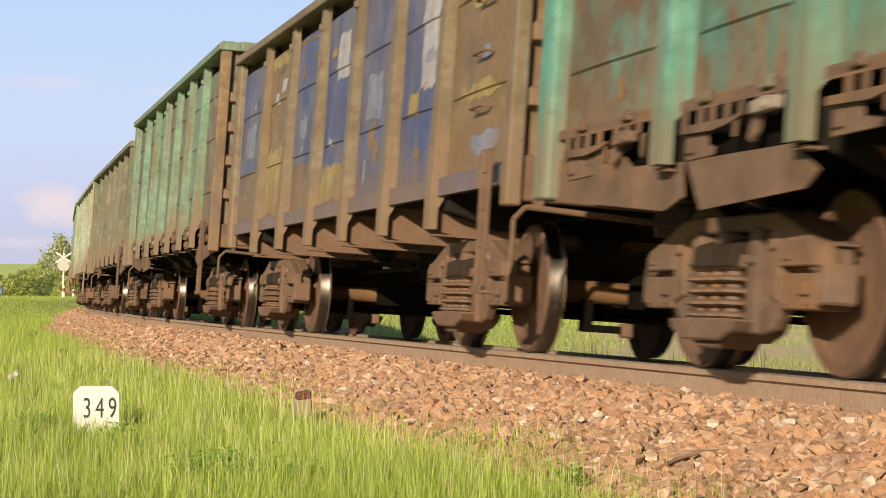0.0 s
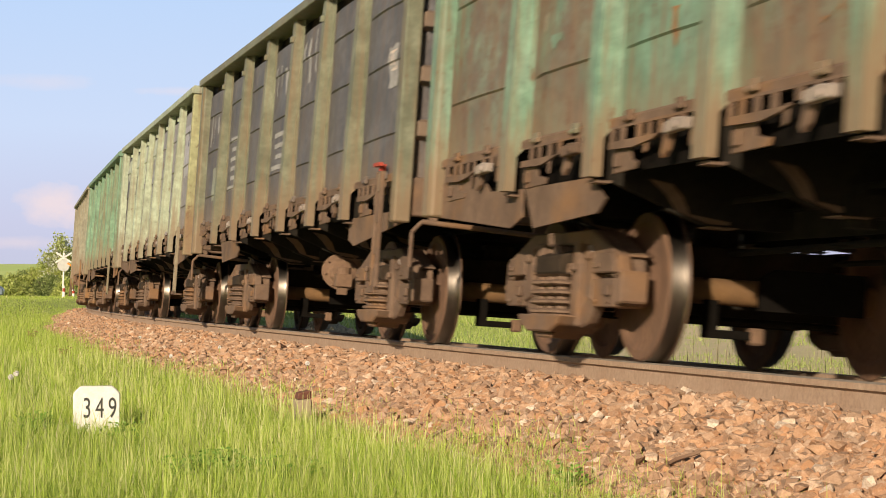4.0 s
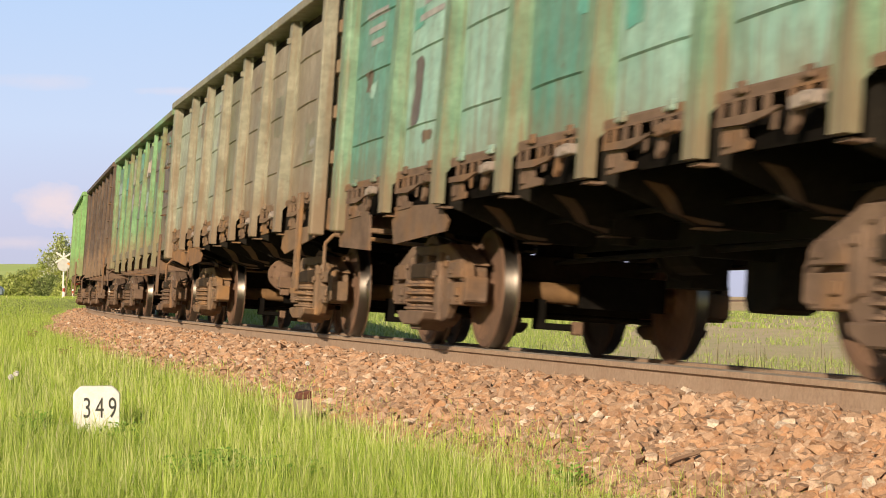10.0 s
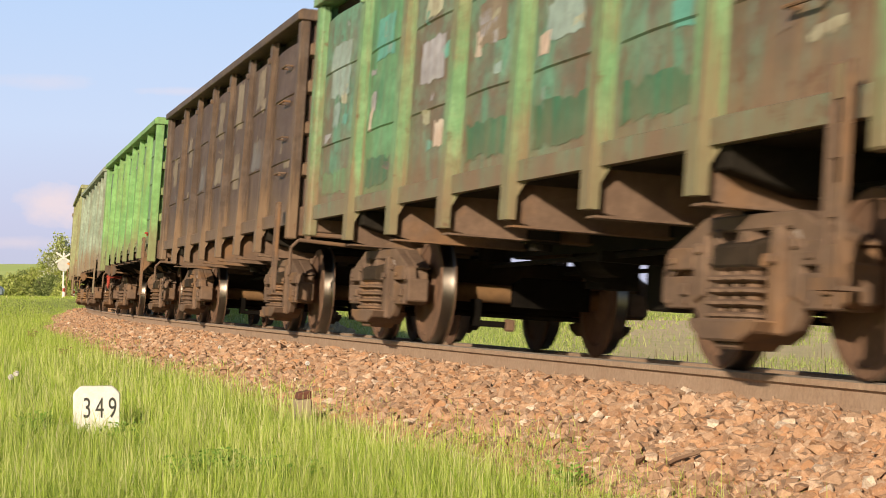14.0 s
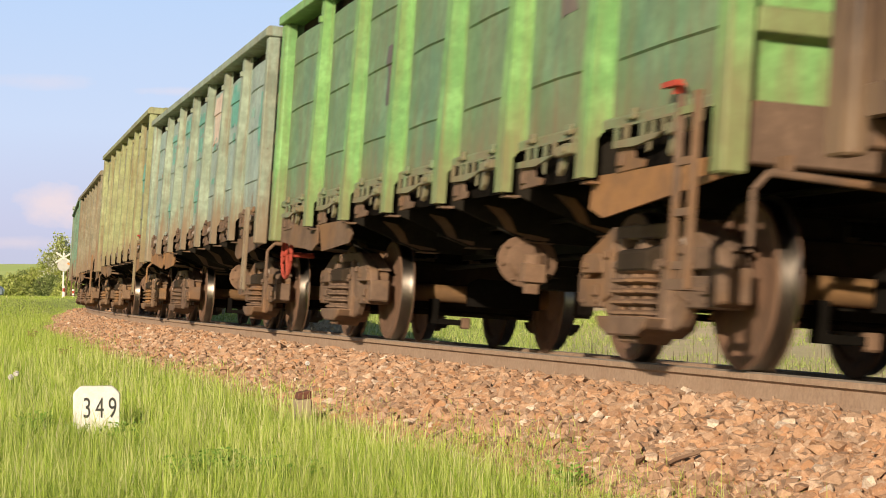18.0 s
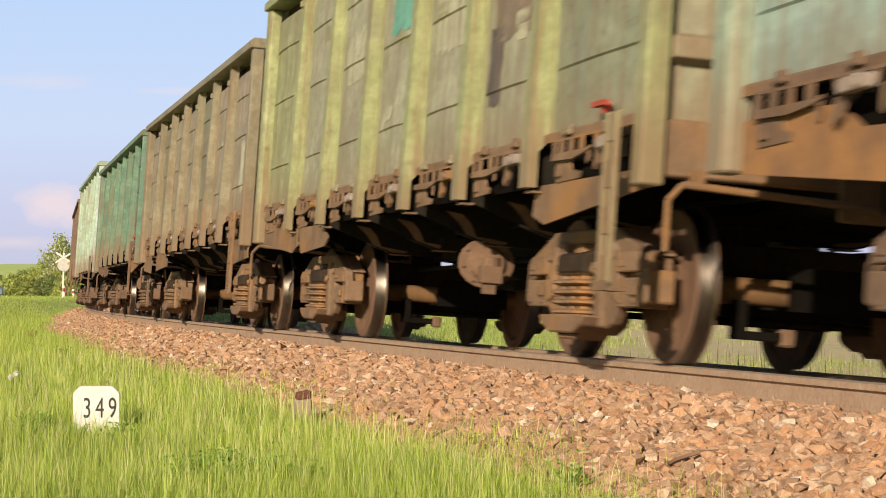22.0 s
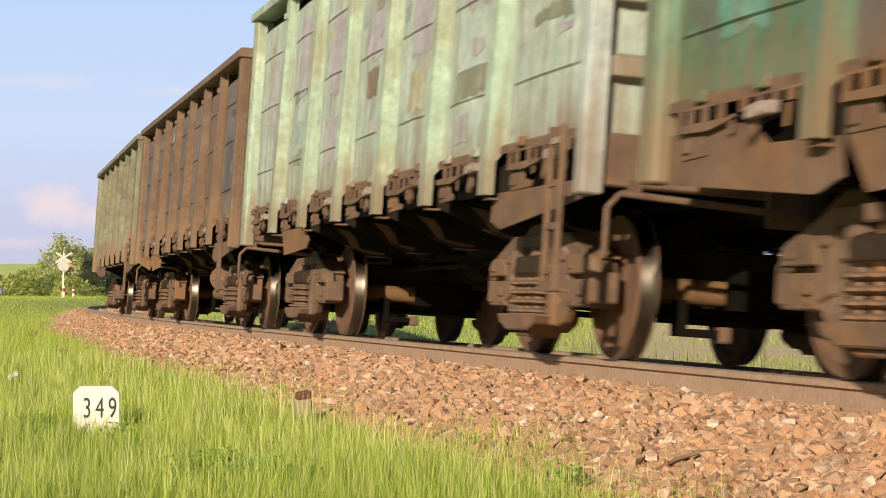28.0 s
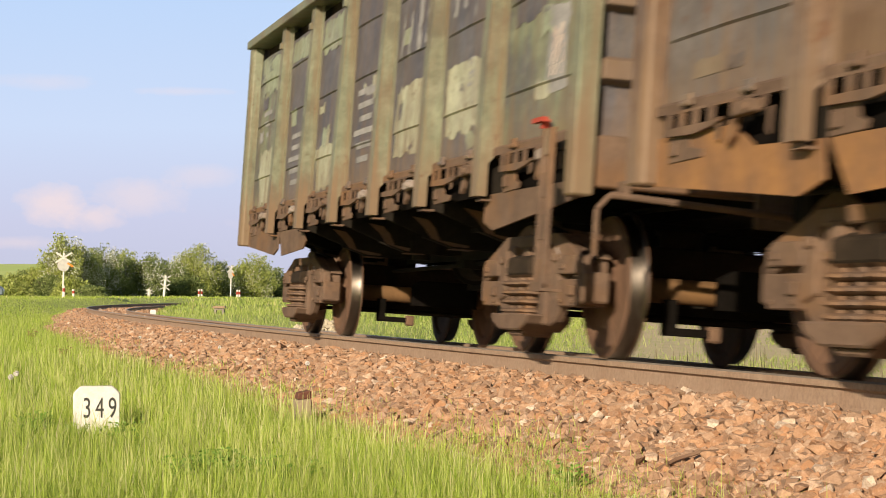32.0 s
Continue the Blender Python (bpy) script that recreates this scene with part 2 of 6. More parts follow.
def ballast_material():
    m, tr, b = mat("ballast_stone", 0.9)
    g = tr.nodes.new("ShaderNodeNewGeometry")
    oi = tr.nodes.new("ShaderNodeObjectInfo")
    add = tr.nodes.new("ShaderNodeMath")
    add.operation = "ADD"
    fr = tr.nodes.new("ShaderNodeMath")
    fr.operation = "FRACT"
    tr.links.new(g.outputs["Random Per Island"], add.inputs[0])
    tr.links.new(oi.outputs["Random"], add.inputs[1])
    tr.links.new(add.outputs[0], fr.inputs[0])
    col = ramp(tr, fr.outputs[0], [(0.0, (0.40, 0.20, 0.10)), (0.14, (0.50, 0.30, 0.18)), (0.27, (0.28, 0.16, 0.10)), (0.42, (0.55, 0.36, 0.24)), (0.55, (0.24, 0.155, 0.11)), (0.66, (0.40, 0.28, 0.20)), (0.8, (0.45, 0.23, 0.12)), (0.93, (0.56, 0.39, 0.28)), (1.0, (0.76, 0.64, 0.53))])
    v = coords(tr, by_object=False)
    c = noise_tex(tr, v, 70.0, 7, 0.8)
    col = mix(tr, ramp(tr, c, [(0.36, (0, 0, 0)), (0.66, (0.8, 0.8, 0.8))]), col, (0.25, 0.135, 0.07))
    pale = noise_tex(tr, v, 33.0, 6, 0.8)
    col = mix(tr, ramp(tr, pale, [(0.54, (0, 0, 0)), (0.72, (0.55, 0.55, 0.55))]), col, (0.66, 0.50, 0.38))
    tr.links.new(col, b.inputs["Base Color"])
    bump(tr, b, c, 0.6, 0.006)
    return m


def bed_material():
    m, tr, b = mat("ballast_bed", 0.95)
    v = coords(tr, by_object=False)
    vo = node(tr, "ShaderNodeTexVoronoi", Scale=15.0)
    tr.links.new(v, vo.inputs["Vector"])
    sep = tr.nodes.new("ShaderNodeSeparateColor")
    tr.links.new(vo.outputs["Color"], sep.inputs[0])
    col = ramp(tr, sep.outputs[0], [(0.0, (0.30, 0.17, 0.09)), (0.3, (0.42, 0.26, 0.15)), (0.55, (0.24, 0.15, 0.10)), (0.8, (0.48, 0.33, 0.22)), (1.0, (0.52, 0.42, 0.31))])
    # darkened away from each stone's middle, painting shade into the gaps
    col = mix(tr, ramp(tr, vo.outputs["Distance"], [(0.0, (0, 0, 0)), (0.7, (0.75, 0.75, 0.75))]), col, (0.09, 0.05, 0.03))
    tr.links.new(col, b.inputs["Base Color"])
    inv = tr.nodes.new("ShaderNodeMath")
    inv.operation, inv.inputs[0].default_value = "SUBTRACT", 1.0
    tr.links.new(vo.outputs["Distance"], inv.inputs[1])
    bump(tr, b, inv.outputs[0], 1.0, 0.05)
    return m


STONE = ballast_material()


def ballast():
    ss = np.concatenate([np.arange(-6, 60, 0.15), np.arange(60, 300, 1.0)])
    nn = np.concatenate([np.arange(-5.2, -1.9, 0.25), np.arange(-1.9, 0.4, 0.2), np.arange(0.4, 2.21, 0.1)])
    gs, gn = np.meshgrid(ss, nn, indexing="ij")
    # further off the bed is narrower on the inside of the bend
    gn = np.where(gn < -2.6, -2.6 + (gn + 2.6) * (1 - 0.9 * smooth(50, 72, gs)), gn)
    gn = np.where(gn > 0.6, 0.6 + (gn - 0.6) * (1 - 0.62 * smooth(45, 88, gs)), gn)
    x, y, _ = level(gs.ravel(), gn.ravel(), 0)
    rng = np.random.default_rng(5)
    z = bed(gn.ravel()) + rng.normal(0, 0.010, gs.size)
    w = len(nn)
    i = (np.arange(len(ss) - 1)[:, None] * w + np.arange(w - 1)[None]).ravel()
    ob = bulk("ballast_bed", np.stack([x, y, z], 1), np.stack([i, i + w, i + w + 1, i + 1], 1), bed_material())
    return tagged(ob, "bed of rust-stained crushed stone ballast under the track", "ballast", kind="structure")


BED = ballast()


def stone_shape(seed, points=9):
    """A piece of crushed rock: a lump with flat broken faces."""
    bm = bmesh.new()
    rng = random.Random(seed)
    for _ in range(points):
        bm.verts.new(Vector((rng.gauss(0, 1), rng.gauss(0, 1), rng.gauss(0, 1))).normalized() * rng.uniform(0.9, 1.1))
    hull = bmesh.ops.convex_hull(bm, input=bm.verts[:])
    bmesh.ops.delete(bm, geom=[g for g in hull["geom_interior"] if isinstance(g, bmesh.types.BMVert)], context="VERTS")
    bmesh.ops.triangulate(bm, faces=bm.faces[:])
    bm.verts.index_update()
    sx, sy, sz = rng.uniform(1.0, 1.35), rng.uniform(0.85, 1.1), rng.uniform(0.65, 0.95)
    q = Euler([rng.uniform(-0.5, 0.5), rng.uniform(-0.5, 0.5), rng.uniform(0, 6)]).to_matrix()
    vs = [q @ Vector((v.co.x * sx, v.co.y * sy, v.co.z * sz)) for v in bm.verts]
    fs = [[v.index for v in f.verts] for f in bm.faces]
    bm.free()
    return np.array(vs), np.array(fs)


STONES = [stone_shape(k) for k in range(24)]
ROUND_STONES = [stone_shape(50 + k, 12) for k in range(40)]


def loose_stones():
    rng = np.random.default_rng(11)
    vs, fs, base = [], [], 0
    for s0, s1, per, size, n0, n1 in ((4.5, 10, 1300, 0.0255, 0.0, 2.25), (10, 20, 950, 0.0265, 0.0, 2.1), (20, 36, 420, 0.031, 0.0, 2.0), (36, 60, 360, 0.029, 0.1, 1.7), (60, 78, 260, 0.033, 0.1, 1.30), (36, 78, 60, 0.045, -2.4, 0.0), (78, 150, 36, 0.05, -2.6, 0.85), (4.5, 30, 60, 0.04, -2.6, -0.3)):
        count = int((s1 - s0) * (n1 - n0) * per)
        s, n = rng.uniform(s0, s1, count), rng.uniform(n0, n1, count)
        thin = rng.uniform(0, 1, count) > smooth(1.5, 2.25, n) * 0.85
        s, n = s[thin], n[thin]
        near = (np.abs(n) < 0.10) | (np.abs(n + 2 * GAUGE_HALF) < 0.10)
        s, n = s[~near], n[~near]
        x, y, _ = level(s, n, 0)
        r = size * np.clip(rng.lognormal(0, 0.36, len(s)), 0.45, 1.9)
        z = bed(n) + rng.uniform(-0.3, 0.7, len(s)) * r
        turn = rng.uniform(0, 2 * np.pi, len(s))
        shapes = ROUND_STONES if s1 <= 20 else STONES
        kind = rng.integers(0, len(shapes), len(s))
        for k in range(len(s)):
            v, f = shapes[kind[k]]
            c, t = math.cos(turn[k]), math.sin(turn[k])
            p = v * r[k]
            vs.append(np.stack([p[:, 0] * c - p[:, 1] * t + x[k], p[:, 0] * t + p[:, 1] * c + y[k], p[:, 2] + z[k]], 1))
            fs.append(f + base)
            base += len(v)
    ob = bulk("ballast_stones", np.concatenate(vs), np.concatenate(fs), STONE)
    return tagged(ob, "loose orange and grey crushed stones of the ballast", "gravel", kind="stuff")


loose_stones()


# ---- rails, sleepers ----
def sweep(name, prof, s_list, mats, top_faces, centre_n):
    bm = bmesh.new()
    rows = [[bm.verts.new(on_track(s, centre_n + n, w)) for n, w in prof] for s in s_list]
    k = len(prof)
    for a, b in zip(rows, rows[1:]):
        for i in range(k):
            f = bm.faces.new((a[i], a[(i + 1) % k], b[(i + 1) % k], b[i]))
            f.material_index = 1 if i in top_faces else 0
    bm.faces.new(rows[0])
    bm.faces.new(rows[-1])
    bmesh.ops.recalc_face_normals(bm, faces=bm.faces)
    me = bpy.data.meshes.new(name)
    bm.to_mesh(me)
    bm.free()
    for m in mats:
        me.materials.append(m)
    return new(name, me)


RAIL_PROF = [(-0.075, -0.18), (0.075, -0.18), (0.075, -0.168), (0.022, -0.15), (0.010, -0.135), (0.010, -0.055), (0.036, -0.042), (0.036, -0.010), (0.024, 0.0), (-0.024, 0.0), (-0.036, -0.010), (-0.036, -0.042), (-0.010, -0.055), (-0.010, -0.135), (-0.022, -0.15), (-0.075, -0.168)]
S_RAIL = [*np.arange(-12, 60, 1.0), *np.arange(60, 330, 2.5)]
TRACK = tagged(new("railway_track"), "curved broad-gauge railway track with rusty worn rails", "railway track", kind="structure")
for n_rail in (0.0, -2 * GAUGE_HALF):
    ob = sweep("rail", RAIL_PROF, S_RAIL, (RAIL_SIDE, RAIL_TOP), (7, 8, 9), n_rail)
    ob.parent = TRACK

SLEEPER = made("sleeper", lambda bm: prism(bm, [(-0.13, -0.2), (0.13, -0.2), (0.13, -0.02), (0.09, 0), (-0.09, 0), (-0.13, -0.02)], -1.35, 1.35))
CLIP = made("rail_clip", lambda bm: (box(bm, -0.045, 0.045, 0.012, 0.075, -0.165, -0.145), cyl(bm, (0, 0.045, -0.15), (0, 0.045, -0.118), 0.010, 6)))


def track_pose(s, n, w):
    th = float(np.interp(s, S_TAB, TH_TAB))
    return Matrix.Translation(on_track(s, n, w)) @ Matrix.Rotation(th + math.pi, 4, "Z") @ Matrix.Rotation(-CANT, 4, "X")


for i in range(118):
    s = 2.0 + 0.63 * i
    sl = put("sleeper", SLEEPER, CONCRETE, TRACK, track_pose(s, -GAUGE_HALF, -0.185))
    if i < 60:
        for sn, mirror in ((0.0, 0), (0.0, 180)):
            put("rail_clip", CLIP, RAIL_SIDE, TRACK, track_pose(s, sn, 0) @ pose(0, 0, 0, 0, 0, mirror))


# ---- wagons ----
PITCH = 13.92


def train_s(t):
    """Where the middle of the last wagon is along the track."""
    return 228.69 - 6.1935 * t - 0.012034 * t * t


def wagon_pose(i, t):
    s = train_s(t) - (16 - i) * PITCH
    a, b = on_track(s - 4.325, -GAUGE_HALF, 0), on_track(s + 4.325, -GAUGE_HALF, 0)
    x = (a - b).normalized()
    side = Vector((-x.y, x.x, 0)).normalized()          # away from the camera
    y = side * math.cos(CANT) - Vector((0, 0, 1)) * math.sin(CANT)
    y = (y - x * y.dot(x)).normalized()
    z = x.cross(y)
    m = Matrix((x, y, z)).transposed().to_4x4()
    m.translation = (a + b) / 2
    return m


R = 0.4785
# grimy brown, darkened to stand for the shade in recesses
SHADE_GRIME = grimy("shaded_grimy_steel", (0.03, 0.022, 0.016), (0.055, 0.038, 0.026), gloss=0.1)
# near black for brake parts and for shade behind springs and hatches
SHADE_BLACK = grimy("shade_black", (0.007, 0.006, 0.005), (0.011, 0.009, 0.008), gloss=0.02)
AXLE_RUST = grimy("rusty_axle", (0.21, 0.115, 0.05), (0.13, 0.075, 0.04), gloss=0.2)
PALEDUST = grimy("pale_dusty_paint", (0.34, 0.28, 0.25), (0.22, 0.17, 0.14))
RUSTDUST = grimy("rusty_dusty_steel", (0.185, 0.108, 0.066), (0.125, 0.072, 0.045))


def wheel_mesh():
    bm = bmesh.new()
    prof = [(-0.92, 0.10), (-0.92, 0.135), (-0.86, 0.14), (-0.835, 0.20), (-0.825, 0.36), (-0.85, 0.405), (-0.862, 0.41), (-0.862, R - 0.014), (-0.85, R - 0.004), (-0.78, R), (-0.755, R + 0.006), (-0.745, R + 0.026), (-0.735, R + 0.028), (-0.728, R + 0.015), (-0.728, 0.41), (-0.76, 0.38), (-0.775, 0.2), (-0.74, 0.14), (-0.72, 0.10)]
    for k, f in lathe(bm, prof, 32):
        f.material_index = 1 if 8 <= k <= 10 else 0
        f.smooth = True
    me = mesh_of("wheel", bm)
    me.materials.append(WHEEL)
    me.materials.append(TREAD)
    me.set_sharp_from_angle(angle=0.6)
    return me


WHEEL_ME = wheel_mesh()
AXLE_ME = made("axle", lambda bm: lathe(bm, [(-1.0, 0.065), (-0.93, 0.065), (-0.92, 0.095), (-0.72, 0.097), (-0.6, 0.085), (0.6, 0.085), (0.72, 0.097), (0.92, 0.095), (0.93, 0.065), (1.0, 0.065)], 20), smooth_below=0.6)


def frame_build(bm):
    # an open casting: top chord, two columns, slanting lower arms, deep jaws over the axle boxes
    y0, y1 = -1.115, -1.03
    prism(bm, [(-1.22, 0.50), (-1.15, 0.66), (-0.62, 0.83), (0.62, 0.83), (1.15, 0.66), (1.22, 0.50), (1.12, 0.50), (0.78, 0.61), (0.54, 0.74), (-0.54, 0.74), (-0.78, 0.61), (-1.12, 0.50)], y0, y1)
    prism(bm, [(-1.15, 0.66), (-0.62, 0.83), (0.62, 0.83), (1.15, 0.66), (1.13, 0.64), (0.6, 0.80), (-0.6, 0.80), (-1.13, 0.64)], y1, -0.90)
    for k in (-1, 1):
        prism(bm, [(k * 0.31, 0.20), (k * 0.47, 0.20), (k * 0.45, 0.76), (k * 0.33, 0.76)], y0 - 0.02, y1)
        prism(bm, [(k * 0.45, 0.19), (k * 0.60, 0.22), (k * 0.74, 0.34), (k * 0.74, 0.46), (k * 0.66, 0.44), (k * 0.45, 0.33)], y0 + 0.012, y1)
        prism(bm, [(k * 0.56, 0.40), (k * 0.72, 0.36), (k * 0.72, 0.66), (k * 0.56, 0.74)], y0 - 0.012, -0.93)
        prism(bm, [(k * 1.10, 0.34), (k * 1.22, 0.36), (k * 1.22, 0.56), (k * 1.10, 0.56)], y0, -0.93)
        box(bm, k * 0.39 - 0.05, k * 0.39 + 0.05, y0 - 0.05, y0 - 0.018, 0.56, 0.61)
        box(bm, k * 0.64 - 0.045, k * 0.64 + 0.045, y0 - 0.035, y0 - 0.010, 0.63, 0.69)
    # the bolster's end in its window, and the spring seat below
    prism(bm, [(-0.29, 0.545), (0.29, 0.545), (0.27, 0.625), (0.12, 0.65), (0.06, 0.74), (-0.04, 0.74), (-0.10, 0.65), (-0.27, 0.625)], y0 - 0.035, y1)
    prism(bm, [(-0.46, 0.27), (0.46, 0.27), (0.40, 0.205), (0.24, 0.155), (-0.24, 0.155), (-0.40, 0.205)], -1.25, -0.92)
    prism(bm, [(-0.24, 0.16), (0.24, 0.16), (0.14, 0.115), (-0.14, 0.115)], -1.20, -0.97)


FRAME_ME = made("side_frame", frame_build, 0.012)


def box_build(bm):
    # roller bearing housing: a broad face in two steps with a slot between them
    y0 = -1.125
    prism(bm, [(-0.19, 0.33), (0.19, 0.33), (0.205, 0.40), (0.205, 0.51), (-0.205, 0.51), (-0.205, 0.40)], y0, -0.92)
    box(bm, -0.19, 0.19, y0 + 0.07, -0.92, 0.505, 0.55)
    prism(bm, [(-0.205, 0.545), (0.205, 0.545), (0.205, 0.62), (0.14, 0.67), (-0.14, 0.67), (-0.205, 0.62)], y0 - 0.012, -0.92)
    box(bm, -0.15, -0.05, y0 - 0.025, y0 - 0.010, 0.575, 0.615)
    box(bm, 0.05, 0.16, y0 - 0.022, y0, 0.40, 0.47)
    for k in (-0.12, 0.12):
        cyl(bm, (k, y0 - 0.018, 0.365), (k, y0, 0.365), 0.018, 6)


BOX_ME = made("axle_box", box_build, 0.008)


def spring_build(bm):
    prof = [(0.0, 0.085)]
    for k in range(4):
        z = 0.022 + k * 0.064
        prof += [(z - 0.014, 0.080), (z - 0.004, 0.100), (z + 0.010, 0.100), (z + 0.020, 0.080), (z + 0.024, 0.048), (z + 0.044, 0.048)]
    prof.append((0.275, 0.085))
    lathe(bm, prof, 11, "z")
    for v in bm.verts:
        v.co.x *= 1.08


SPRING_ME = made("spring", spring_build, smooth_below=0.8)
BOLSTER_ME = made("bolster", lambda bm: (prism(bm, [(-1.20, 0.545), (-1.20, 0.66), (-1.12, 0.69), (-0.75, 0.80), (0.75, 0.80), (1.12, 0.69), (1.20, 0.66), (1.20, 0.545), (0.7, 0.42), (-0.7, 0.42)], -0.27, 0.27, "x"), cyl(bm, (0, 0, 0.80), (0, 0, 0.97), 0.16, 16)), 0.012)
BEAM_ME = made("brake_beam", lambda bm: (prism(bm, [(-0.92, 0.33), (0.92, 0.33), (0.92, 0.41), (0.0, 0.45), (-0.92, 0.41)], -0.05, 0.05, "x"), cyl(bm, (0, -0.8, 0.3), (0, 0.8, 0.3), 0.022, 8)))
SHOE_ME = made("brake_shoe", lambda bm: prism(bm, [(0.0, 0.28), (0.06, 0.28), (0.085, 0.48), (0.06, 0.68), (0.0, 0.68), (0.028, 0.48)], -0.83, -0.75))
HANGER_ME = made("brake_hanger", lambda bm: box(bm, -0.02, 0.02, -0.86, -0.82, 0.45, 0.86))


# dark sheet set behind the coils for the shade in their gaps
SPRING_SHADE_ME = made("spring_backing", lambda bm: box(bm, -0.31, 0.31, -1.10, -1.075, 0.27, 0.53))
SHIELD_ME = made("brake_lever_shield", lambda bm: prism(bm, [(-0.12, 0.37), (0.60, 0.37), (0.60, 0.64), (-0.02, 0.64), (-0.12, 0.58)], 1.03, 1.10, "x"))
LOOP_ME = made("safety_loop", lambda bm: (box(bm, 0.98, 1.06, -0.48, -0.39, 0.18, 0.42), box(bm, 0.98, 1.06, -0.39, -0.16, 0.18, 0.235)), 0.006)
KNOB_ME = made("loop_bolt", lambda bm: box(bm, 0.97, 1.07, -0.16, -0.07, 0.15, 0.26), 0.015)


SPOT_ME = made("marking", lambda bm: prism(bm, [(0.54, 0.66), (0.58, 0.63), (0.66, 0.635), (0.68, 0.69), (0.63, 0.73), (0.56, 0.71)], -1.121, -1.113))


def bogie(parent, u, warm):
    bg = put("bogie", BOLSTER_ME, SHADE_GRIME, parent, pose(u, 0, 0))
    for turn in (0, 180):
        sf = put("side_frame", FRAME_ME, warm, bg, pose(0, 0, 0, 0, 0, turn))
        for k in (-0.2, 0.0, 0.2):
            put("spring", SPRING_ME, warm, bg, pose(0, 0, 0, 0, 0, turn) @ pose(k, -1.145, 0.267))
        for k in (-0.925, 0.925):
            put("axle_box", BOX_ME, warm, bg, pose(0, 0, 0, 0, 0, turn) @ pose(k, 0, 0))
            put("brake_shoe", SHOE_ME, RUST, bg, pose(0, 0, 0, 0, 0, turn) @ (pose(k - 0.56, 0, 0) if k > 0 else pose(k + 0.56, 0, 0) @ Matrix.Diagonal((-1, 1, 1, 1))))
            put("brake_hanger", HANGER_ME, warm, bg, pose(0, 0, 0, 0, 0, turn) @ pose(k * 0.46, 0, 0))
    put("marking", SPOT_ME, PALEDUST, bg)
    for turn in (0, 180):
        put("spring_backing", SPRING_SHADE_ME, SHADE_BLACK, bg, pose(0, 0, 0, 0, 0, turn))
    put("brake_lever_shield", SHIELD_ME, SHADE_BLACK, bg)
    put("safety_loop", LOOP_ME, SHADE_BLACK, bg)
    put("loop_bolt", KNOB_ME, RUSTDUST, bg)
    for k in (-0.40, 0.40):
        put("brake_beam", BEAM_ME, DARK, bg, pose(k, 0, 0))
    sets = []
    for k in (-0.925, 0.925):
        ws = put("wheelset", AXLE_ME, AXLE_RUST, parent, pose(u + k, 0, R))
        for turn in (0, 180):
            put("wheel", WHEEL_ME, None, ws, pose(0, 0, 0, 0, 0, turn))
        sets.append(ws)
    return sets


U_POSTS = (-4.33, -2.60, -0.87, 0.87, 2.60, 4.33)
U_BAYS = (-6.44, *U_POSTS, 6.44)


